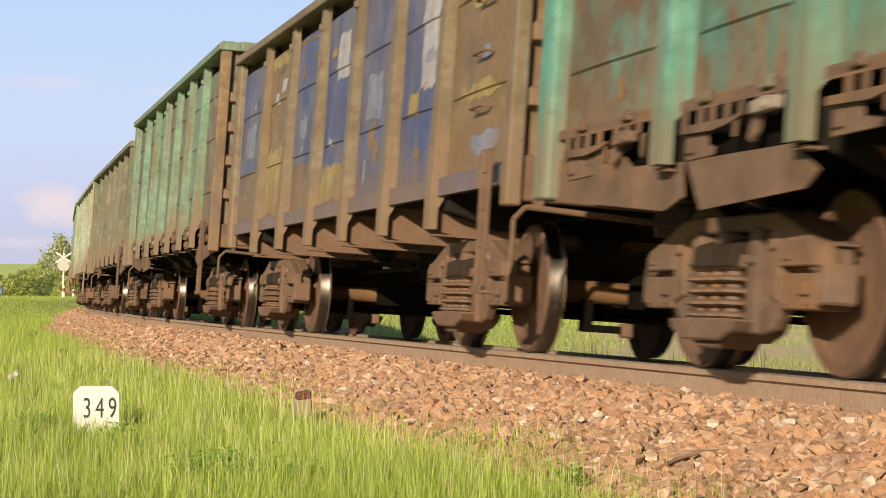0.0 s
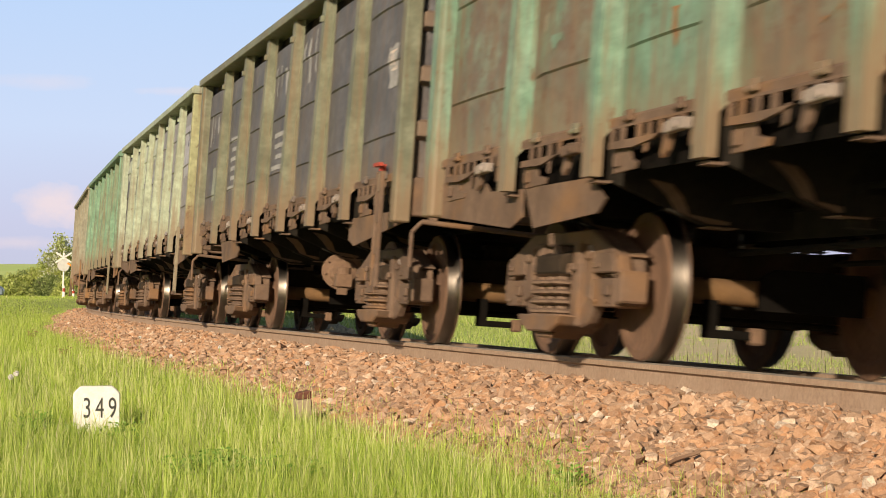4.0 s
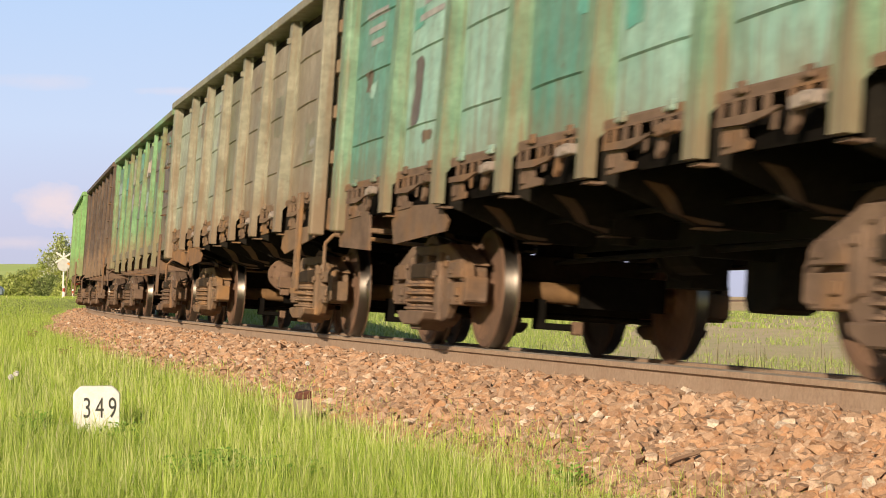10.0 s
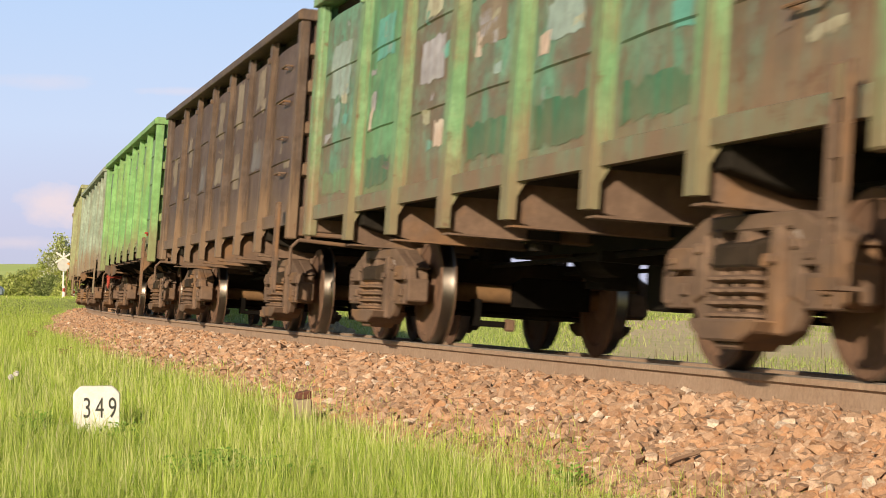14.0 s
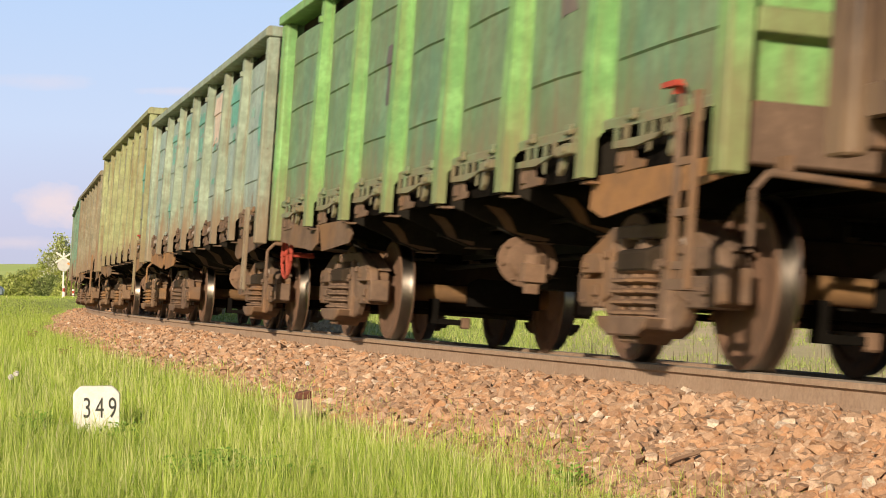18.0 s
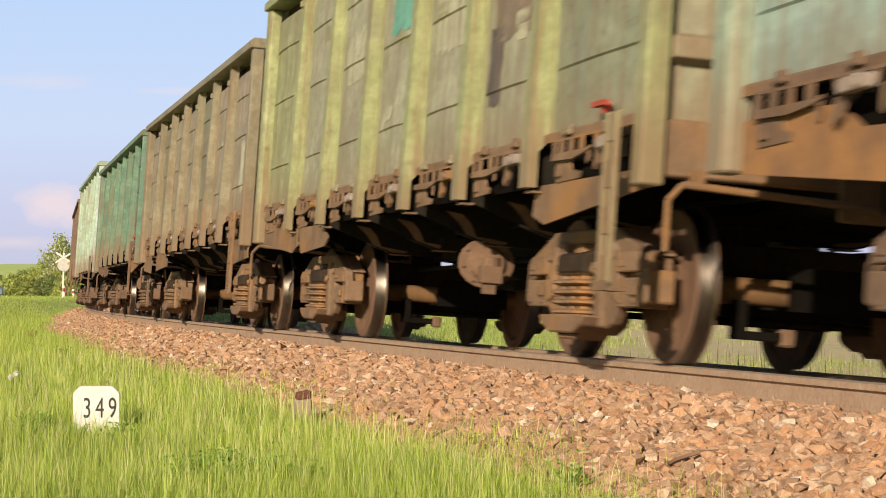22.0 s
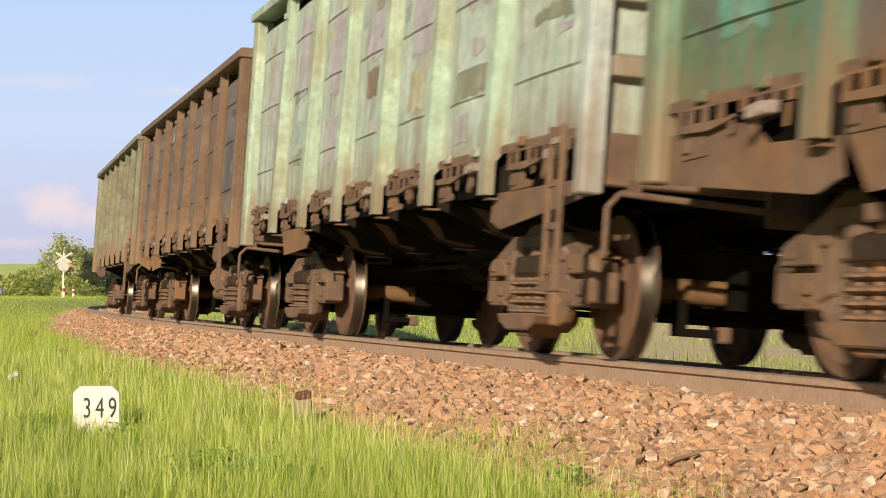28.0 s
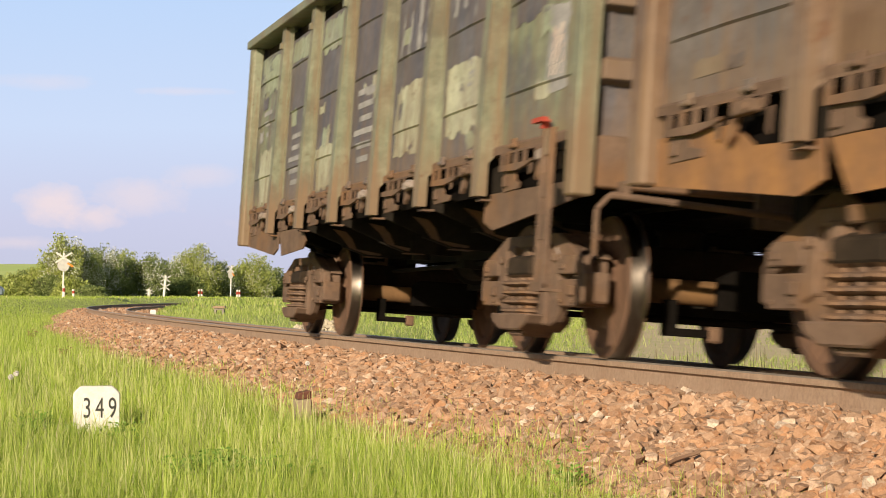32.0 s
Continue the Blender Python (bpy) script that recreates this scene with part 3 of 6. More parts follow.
def body_meshes(style, top):
    """The shared meshes of one kind of open wagon; the near side has negative y."""
    M = {}
    hatch = style == "hatch"
    yp, yo = (-1.42, -1.56) if hatch else (-1.35, -1.46)    # panel and post faces
    z0 = 1.40 if hatch else 1.16
    zb = 1.07 if hatch else 0.90
    rng = random.Random(top)

    # pressed side sheets: a slight bulge, swages that end in a sharp lower lip, dents
    zt = top - 0.29
    lips = [z0 + (zt - z0) * f for f in ((0.20, 0.55, 0.83) if hatch else (0.36, 0.72))]

    def surface(width, seed):
        half = width / 2
        v = half - 0.15
        cols = np.array([-half, -v, -v + 0.05, -v + 0.15, -v * 0.5, 0, v * 0.5, v - 0.15, v - 0.05, v, half])
        zs = np.array(sorted([z0, zt] + [c + d for c in lips for d in (-0.006, 0.006, 0.10, 0.24)] + [z0 + 0.12]))
        zs = zs[(zs >= z0) & (zs <= zt)]
        ys = np.zeros((len(cols), len(zs)))
        for a, x in enumerate(cols):
            f = min(1.0, max(0.0, (v - abs(x)) / 0.15))
            for b, z in enumerate(zs):
                d = sum(0.017 * (1 - (z - c) / 0.26) for c in lips if c <= z < c + 0.26)
                ys[a, b] = yp - f * d - 0.022 * max(0.0, 1 - (x / v) ** 2) + f * 0.016 * noise.noise(Vector((x * 1.7, z * 1.9, seed * 7.3 + top)))
        return cols, zs, ys

    def panel(surf):
        cols, zs, ys = surf

        def build(bm):
            grid = [[bm.verts.new((x, ys[a, b], z)) for b, z in enumerate(zs)] for a, x in enumerate(cols)]
            for a, b in zip(grid, grid[1:]):
                for i in range(len(zs) - 1):
                    bm.faces.new((a[i], b[i], b[i + 1], a[i + 1]))
            back = {v: bm.verts.new((v.co.x, yp + 0.02, v.co.z)) for c in grid for v in c}
            for a, b in zip(grid, grid[1:]):
                for i in range(len(zs) - 1):
                    bm.faces.new((back[a[i]], back[a[i + 1]], back[b[i + 1]], back[b[i]]))
            rim = [*[c[0] for c in grid], *grid[-1][1:], *[c[-1] for c in grid[::-1]][1:], *grid[0][::-1][1:-1]]
            for a, b in zip(rim, rim[1:] + rim[:1]):
                bm.faces.new((a, b, back[b], back[a]))
        return build

    M["mid_surface"] = [surface(1.73, k) for k in range(4)]
    M["end_surface"] = [surface(2.11, 10 + k) for k in range(2)]
    M["mid_panel"] = [made("side_panel", panel(f), smooth_below=0.5) for f in M["mid_surface"]]
    M["end_panel"] = [made("side_panel", panel(f), smooth_below=0.5) for f in M["end_surface"]]
    # dark strip in the recess carries the shade under the top rail
    M["rail_web"] = made("rail_web", lambda bm: box(bm, -6.3, 6.3, yp + 0.085, yp + 0.10, zt - 0.02, top - 0.118))

    def post(bm):
        # hat section, deeper towards the foot
        prof = [(-0.15, yp), (-0.085, yp - 0.02), (-0.085, yo), (0.085, yo), (0.085, yp - 0.02), (0.15, yp)]
        foot = [bm.verts.new((x * 0.62 if abs(x) > 0.1 else x, y if y < yp - 0.03 else yo + 0.07, zb)) for x, y in prof]
        lo = [bm.verts.new((x * 0.62 if abs(x) > 0.1 else x, y if y < yp - 0.03 else yo + 0.07, z0 - 0.10)) for x, y in prof]
        mid = [bm.verts.new((x, y, z0)) for x, y in prof]
        up = [bm.verts.new((x, y if y > yp - 0.03 else yo + 0.05, top - 0.12)) for x, y in prof]
        for a, b in ((foot, lo), (lo, mid), (mid, up)):
            for i in range(5):
                bm.faces.new((a[i], a[i + 1], b[i + 1], b[i]))
            bm.faces.new((a[5], a[0], b[0], b[5]))
        bm.faces.new(up)
        bm.faces.new(foot)
        box(bm, -0.03, 0.03, yo + 0.012, yo + 0.052, top - 0.36, top - 0.30)
    M["post"] = made("post", post)

    def bracket(bm):
        if hatch:
            prism(bm, [(yo + 0.075, zb + 0.01), (yo + 0.075, 1.34), (-0.2, 1.34), (-0.2, 0.85), (-0.78, 0.85), (-1.05, 0.93)], -0.012, 0.012, "x")
            prism(bm, [(-0.29, 0.835), (-0.29, 0.848), (-0.78, 0.848), (-1.05, 0.928), (-1.05, 0.914), (-0.78, 0.835)], -0.035, 0.035, "x")
        else:
            prism(bm, [(yo + 0.05, zb), (yo + 0.05, 1.15), (-0.2, 1.15), (-0.2, 0.84), (-1.2, 0.86)], -0.012, 0.012, "x")
            box(bm, -0.09, 0.09, yo + 0.052, -0.2, zb - 0.05, zb - 0.035)
    M["cross_beam"] = made("cross_beam", bracket)
    # sunlit patches of the dark beam, shaped as lighter arm, foot and end
    M["bracket"] = made("beam_bracket", lambda bm: (prism(bm, [(-1.16, 1.09), (-1.02, 1.07), (-0.95, 1.0), (-0.90, 0.90), (-0.64, 0.87), (-0.64, 0.852), (-0.80, 0.852), (-0.98, 0.91), (-1.05, 1.0)], -0.020, 0.020, "x"), box(bm, -0.09, 0.09, -0.80, -0.62, 0.825, 0.834)))
    M["beam_end"] = made("beam_end", lambda bm: box(bm, -0.10, 0.04, yo + 0.05, yo + 0.15, zb - 0.03, zb - 0.012))

    def corner(bm):
        prism(bm, [(6.28, yp + 0.02), (6.28, yo + 0.045), (6.34, yo + 0.02), (6.50, yo + 0.02), (6.50, yp + 0.02)], 0, 1)
        for v in bm.verts:
            v.co = Vector((v.co.x, v.co.z, (top - 0.12) if v.co.y > 0.5 else (0.98 if hatch else 1.0)))
    M["corner_post"] = made("corner_post", corner, 0.012)
    M["top_rail"] = made("top_rail", lambda bm: prism(bm, [(yp + 0.12, top - 0.12), (yo - 0.02, top - 0.12), (yo - 0.02, top - 0.03), (yo + 0.015, top), (yp + 0.12, top)], -6.53, 6.53, "x"), 0.008)
    M["end_rail"] = made("end_rail", lambda bm: prism(bm, [(6.38, top - 0.12), (6.545, top - 0.12), (6.545, top + 0.01), (6.38, top + 0.01)], yp + 0.122, -yp - 0.122), 0.008)
    M["end_wall"] = made("end_wall", lambda bm: box(bm, 6.38, 6.415, yp + 0.03, -yp - 0.03, 1.36, top - 0.12))
    M["end_rib"] = made("end_rib", lambda bm: prism(bm, [(6.416, -0.09), (6.48, -0.06), (6.52, -0.06), (6.52, 0.06), (6.48, 0.06), (6.416, 0.09)], yp + 0.03, -yp - 0.03), 0.006)
    M["end_stanchion"] = made("end_stanchion", lambda bm: box(bm, 6.336, 6.43, -0.08, 0.08, 1.0, top - 0.12), 0.008)
    M["end_beam"] = made("end_beam", lambda bm: (box(bm, 6.30, 6.46, -1.40, 1.40, 1.04, 1.355), box(bm, 6.46, 6.50, -0.35, 0.35, 0.86, 1.22)), 0.01)
    # skirt plates over the bogie, in two cuts
    M["gusset"] = [made("gusset_plate", lambda bm: prism(bm, pts, yo + 0.12, yo + 0.135)) for pts in (
        [(6.48, 1.09), (6.48, 0.99), (4.46, 0.835), (4.2, 0.90), (4.24, 1.09)],
        [(4.17, 1.09), (3.95, 0.82), (2.70, 0.87), (2.56, 0.95), (2.86, 1.09)],
        [(6.48, 1.09), (6.46, 0.84), (5.18, 0.78), (5.24, 1.09)],
        [(4.46, 1.13), (4.28, 0.81), (2.62, 0.87), (2.54, 0.95), (2.86, 1.09)],
        [(6.48, 1.235), (6.48, 0.99), (4.46, 0.835), (4.2, 0.90), (4.24, 1.09), (5.0, 1.11), (5.12, 1.17), (5.35, 1.235)],
        [(6.48, 1.235), (6.46, 0.84), (5.18, 0.78), (5.24, 1.09), (5.42, 1.15), (5.6, 1.235)])]
    if hatch:
        M["sill"] = made("side_sill", lambda bm: prism(bm, [(yp - 0.040, 1.352), (yp - 0.040, 1.40), (yp - 0.028, 1.415), (yp + 0.03, 1.415), (yp + 0.03, 1.36), (yp - 0.03, 1.36), (yp - 0.03, 1.352)], -6.3, 6.3, "x"))

        M["hinge"] = made("hinge", lambda bm: (box(bm, -0.05, 0.05, yp - 0.065, yp - 0.04, 1.395, 1.435), cyl(bm, (-0.065, yp - 0.06, 1.385), (0.065, yp - 0.06, 1.385), 0.018, 8)), 0.004)
        M["lock"] = made("lock_lever", lambda bm: (prism(bm, [(-0.13, 1.235), (0.15, 1.245), (0.16, 1.305), (0.02, 1.315), (-0.13, 1.295)], yp - 0.115, yp - 0.06), cyl(bm, (0.06, yp - 0.135, 1.27), (0.06, yp - 0.06, 1.27), 0.022, 8)), 0.006)
        M["latch"] = made("latch", lambda bm: prism(bm, [(-0.03, 1.25), (0.05, 1.25), (0.01, 1.16), (-0.05, 1.12), (-0.075, 1.15)], yp - 0.07, yp - 0.035), 0.004)

        def edge(seed):
            """The lit vertical plate at one end of the flap, with a stepped free edge."""
            r = random.Random(seed)
            a, b = r.uniform(-0.36, -0.24), r.uniform(-0.50, -0.40)
            return lambda bm: (prism(bm, [(-0.70, 1.225), (-0.70, 1.085), (a, 1.095), (a + 0.02, 1.135), (b, 1.16), (b - 0.02, 1.225)], yp - 0.03, yp - 0.012),
                               box(bm, -0.66, -0.58, yp - 0.05, yp - 0.03, 1.12, 1.19))
        M["edge"] = [made("hatch_edge", edge(k), 0.004) for k in range(3)]

        def lattice(seed):
            """The locking gear of one hatch: a bar under the sill, carried by short tabs with open slots between them."""
            r = random.Random(seed)

            def build(bm):
                y0, y1 = yp - 0.050, yp - 0.041
                box(bm, -0.72, 0.74, y0, y1, 1.342, 1.357)
                x = -0.71
                while x < 0.68:
                    wd = r.uniform(0.04, 0.065)
                    if r.random() < 0.22:
                        x += 0.09
                        continue
                    dn = 1.262 if x < 0.05 else r.uniform(1.25, 1.29)
                    prism(bm, [(x, 1.350), (x + wd, 1.350), (x + wd * r.uniform(0.8, 1.1), dn), (x + wd * r.uniform(-0.1, 0.1), dn)], y0 - r.uniform(0.0, 0.012), y1)
                    x += wd + r.uniform(0.10, 0.16)
                prism(bm, [(-0.71, 1.225), (r.uniform(-0.40, -0.26), 1.215), (r.uniform(-0.12, 0.06), 1.238), (0.08, 1.265), (-0.71, 1.265)], y0 - 0.012, y1)
                for c in (r.uniform(-0.16, -0.02), r.uniform(0.50, 0.62)):
                    prism(bm, [(c, 1.28), (c + 0.045, 1.28), (c + 0.03, r.uniform(1.14, 1.19)), (c - 0.01, 1.17)], y0, y1)
            return build
        M["lockplate"] = [made("lock_gear", lattice(k)) for k in range(5)]
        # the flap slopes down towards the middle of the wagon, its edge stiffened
        # near-black upright sheet stands for the shade in the lock slots
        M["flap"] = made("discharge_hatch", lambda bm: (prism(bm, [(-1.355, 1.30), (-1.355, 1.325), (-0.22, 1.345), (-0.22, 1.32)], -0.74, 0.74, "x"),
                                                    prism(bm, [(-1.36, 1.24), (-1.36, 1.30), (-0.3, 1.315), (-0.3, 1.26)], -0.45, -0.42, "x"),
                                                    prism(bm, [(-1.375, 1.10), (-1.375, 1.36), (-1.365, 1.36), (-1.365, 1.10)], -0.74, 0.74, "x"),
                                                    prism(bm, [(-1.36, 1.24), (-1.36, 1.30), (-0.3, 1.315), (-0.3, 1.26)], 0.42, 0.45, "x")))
    else:
        M["sill"] = made("side_sill", lambda bm: prism(bm, [(yp - 0.05, 1.16), (yp - 0.05, 1.30), (yp - 0.03, 1.31), (yp + 0.02, 1.31), (yp + 0.02, 1.16)], -6.2, 6.2, "x"))
    M["floor"] = made("floor", lambda bm: box(bm, -6.3, 6.3, yp + 0.04, -yp - 0.04, 1.355 if hatch else 1.17, 1.375 if hatch else 1.19))
    return M


M_STYLE = {("hatch", 3.48): body_meshes("hatch", 3.48), ("hatch", 3.79): body_meshes("hatch", 3.79), ("flat", 3.48): body_meshes("flat", 3.48)}
CENTRE_ME = made("centre_sill", lambda bm: (box(bm, -6.18, 6.18, -0.19, 0.19, 0.98, 1.35), box(bm, -6.18, 6.18, -0.28, 0.28, 0.965, 0.98)))
SILL_PLATE = made("sill_plate", lambda bm: box(bm, -3.1, 3.1, -0.24, -0.22, 0.80, 0.964))
BODY_BOLSTER_ME = made("body_bolster", lambda bm: prism(bm, [(-1.34, 1.04), (-1.34, 1.30), (-0.2, 1.30), (0.2, 1.30), (1.34, 1.30), (1.34, 1.04), (0.9, 0.93), (-0.9, 0.93)], -0.24, 0.24, "x"), 0.01)
COUPLER_ME = made("coupler", lambda bm: (box(bm, 6.40, 6.80, -0.09, 0.09, 0.96, 1.14), prism(bm, [(6.70, 0.90), (6.96, 0.90), (6.96, 1.20), (6.70, 1.20)], -0.20, 0.06), prism(bm, [(6.76, 0.92), (7.02, 0.92), (7.02, 1.18), (6.76, 1.18)], 0.08, 0.22)), 0.02)
HOSE_PTS = [(6.42, 0.42, 0.92), (6.55, 0.45, 0.80), (6.72, 0.42, 0.66), (6.92, 0.30, 0.60)]


def hose_build(bm):
    pts = [Vector(p) for p in HOSE_PTS]
    for a, b in zip(pts, pts[1:]):
        cyl(bm, a, b + (b - a) * 0.06, 0.028, 8)
    box(bm, 6.38, 6.46, 0.37, 0.47, 0.88, 1.02)


HOSE_ME = made("brake_hose", hose_build)
def reservoir_build(bm):
    # a drum with a ribbed flange towards the front, and a valve block on a short neck
    lathe(bm, [(-0.22, 0.05), (-0.20, 0.15), (-0.14, 0.18), (0.06, 0.185), (0.07, 0.235), (0.11, 0.24), (0.12, 0.17), (0.17, 0.14), (0.19, 0.04)], 18, "z")
    for v in bm.verts:
        v.co = Vector((v.co.z, v.co.y - 0.85, v.co.x + 0.66))
    for k in range(8):
        a = k * math.pi / 4 + 0.2
        cyl(bm, (0.10, -0.85 + 0.205 * math.cos(a), 0.66 + 0.205 * math.sin(a)), (0.14, -0.85 + 0.205 * math.cos(a), 0.66 + 0.205 * math.sin(a)), 0.016, 6)
    cyl(bm, (0.15, -0.88, 0.60), (0.50, -0.92, 0.58), 0.05, 10)
    box(bm, 0.46, 0.64, -1.01, -0.84, 0.46, 0.62)
    cyl(bm, (0.55, -0.92, 0.61), (0.55, -0.92, 0.70), 0.075, 10)
    box(bm, 0.50, 0.60, -0.98, -0.88, 0.36, 0.47)
    box(bm, -0.03, 0.03, -0.88, -0.82, 0.84, 1.30)


RESERVOIR_ME = made("air_reservoir", reservoir_build, 0.006)
CYLINDER_ME = made("brake_cylinder", lambda bm: (cyl(bm, (0, 0.1, 0.82), (0.55, 0.1, 0.82), 0.19, 16), cyl(bm, (-0.03, 0.1, 0.82), (0, 0.1, 0.82), 0.23, 16), cyl(bm, (0.55, 0.1, 0.82), (1.2, 0.1, 0.80), 0.03, 8)))
ROD_ME = made("brake_rod", lambda bm: (cyl(bm, (-3.3, -0.32, 0.72), (3.3, -0.32, 0.78), 0.022, 6), cyl(bm, (-3.2, 0.34, 0.70), (3.2, 0.34, 0.70), 0.02, 6), box(bm, -0.05, 0.05, -0.45, 0.45, 0.70, 0.78), box(bm, -2.2, -1.7, 0.2, 0.5, 0.55, 0.95), box(bm, 1.9, 2.3, 0.15, 0.5, 0.58, 0.9)))
PIPE_ME = made("brake_pipe", lambda bm: (cyl(bm, (-6.3, -0.62, 1.0), (6.3, -0.62, 1.0), 0.02, 8),))
VALVE_ME = made("brake_valve", lambda bm: (cyl(bm, (0, -0.62, 0.78), (0, -0.62, 1.0), 0.09, 12), box(bm, -0.12, 0.12, -0.75, -0.5, 0.84, 0.95)))
LEVERBOX_ME = made("brake_lever_box", lambda bm: prism(bm, [(-0.46, 0.95), (0.12, 0.95), (0.10, 0.40), (-0.02, 0.37), (-0.40, 0.37), (-0.46, 0.46)], 0.1, 0.4), 0.015)
RAIL_BAR = made("ladder_rail", lambda bm: box(bm, -0.024, 0.024, -0.018, 0.018, 0.40, 1.40), 0.005)
RUNG = made("rung", lambda bm: box(bm, -0.055, 0.055, -0.010, 0.012, -0.075, 0.075))
RUNG_THIN = made("rung", lambda bm: box(bm, -0.095, 0.095, -0.012, 0.012, -0.02, 0.02))
STEP_ME = made("step_plate", lambda bm: (box(bm, -0.13, 0.13, -0.03, 0.10, 0.395, 0.415), box(bm, -0.13, 0.13, -0.03, -0.018, 0.415, 0.45)))
GRAB_ME = made("grab_iron", lambda bm: (cyl(bm, (-0.17, -0.07, 0), (0.17, -0.07, 0), 0.012, 8), cyl(bm, (-0.17, 0, 0), (-0.17, -0.08, 0), 0.012, 6), cyl(bm, (0.17, 0, 0), (0.17, -0.08, 0), 0.012, 6)))
LEVER_ME = made("uncoupling_lever", lambda bm: (cyl(bm, (6.58, -1.32, 0.99), (6.62, 0.0, 0.93), 0.022, 8), cyl(bm, (6.58, -1.32, 0.99), (6.58, -1.40, 0.90), 0.018, 8), cyl(bm, (6.58, -1.40, 0.90), (6.58, -1.40, 0.62), 0.018, 8), box(bm, 6.46, 6.60, -1.24, -1.20, 0.98, 1.08)))


def handwheel_build(bm):
    seg = 20
    for k in range(seg):
        a, b = 2 * math.pi * k / seg, 2 * math.pi * (k + 1) / seg
        cyl(bm, (0.26 * math.cos(a), 0, 0.26 * math.sin(a)), (0.26 * math.cos(b), 0, 0.26 * math.sin(b)), 0.022, 6)
    for k in range(4):
        a = math.pi * k / 2 + 0.4
        cyl(bm, (0, 0, 0), (0.26 * math.cos(a), 0, 0.26 * math.sin(a)), 0.018, 6)
    cyl(bm, (0, -0.05, 0), (0, 0.30, 0), 0.03, 8)


HANDLE_ME = made("release_handle", lambda bm: (box(bm, -0.11, 0.11, -0.13, -0.09, 1.475, 1.505), box(bm, -0.015, 0.015, -0.10, -0.04, 1.44, 1.50)))
HANDWHEEL_ME = made("hand_wheel", handwheel_build)

_paints = {}


def tone(base, second=None, rust=0.45, grime=0.5, patch=0.55):
    second = second or tuple(0.75 * c for c in base)
    base, second = (tuple(0.66 * (0.86 * c + 0.14 * sum(k) / 3) for c in k) for k in (base, second))
    key = (base, second, rust, grime, patch)
    if key not in _paints:
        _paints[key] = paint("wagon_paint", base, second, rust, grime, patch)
    return _paints[key]


def film(cols, zs, ys, x0, x1, z0, z1, seed, ragged):
    """A coat of paint on a side sheet: a thin skin that follows its swages, with an uneven edge."""
    xs = np.unique(np.concatenate([np.linspace(x0, x1, max(3, int((x1 - x0) / 0.07))), cols[(cols > x0 + 0.01) & (cols < x1 - 0.01)]]))
    hs = np.unique(np.concatenate([np.linspace(z0, z1, max(2, int((z1 - z0) / 0.07))), zs[(zs > z0 + 0.004) & (zs < z1 - 0.004)]]))
    bm = bmesh.new()
    grid = []
    for a, x in enumerate(xs):
        col = []
        for b, z in enumerate(hs):
            p, q = x, z
            if a in (0, len(xs) - 1):
                p += (1 if a == 0 else -1) * ragged * abs(noise.noise(Vector((z * 6, a, seed)))) * 2
            if b in (0, len(hs) - 1):
                q += (1 if b == 0 else -1) * ragged * (abs(noise.noise(Vector((x * 5, b, seed)))) * 2 + 0.5 * abs(noise.noise(Vector((x * 19, b, seed)))))
            y = np.interp(p, cols, [np.interp(q, zs, row) for row in ys])
            col.append(bm.verts.new((p, y - 0.004, q)))
        grid.append(col)
    for a, b in zip(grid, grid[1:]):
        for k in range(len(hs) - 1):
            bm.faces.new((a[k], b[k], b[k + 1], a[k + 1]))
    me = bpy.data.meshes.new("marking")
    bm.to_mesh(me)
    bm.free()
    return me


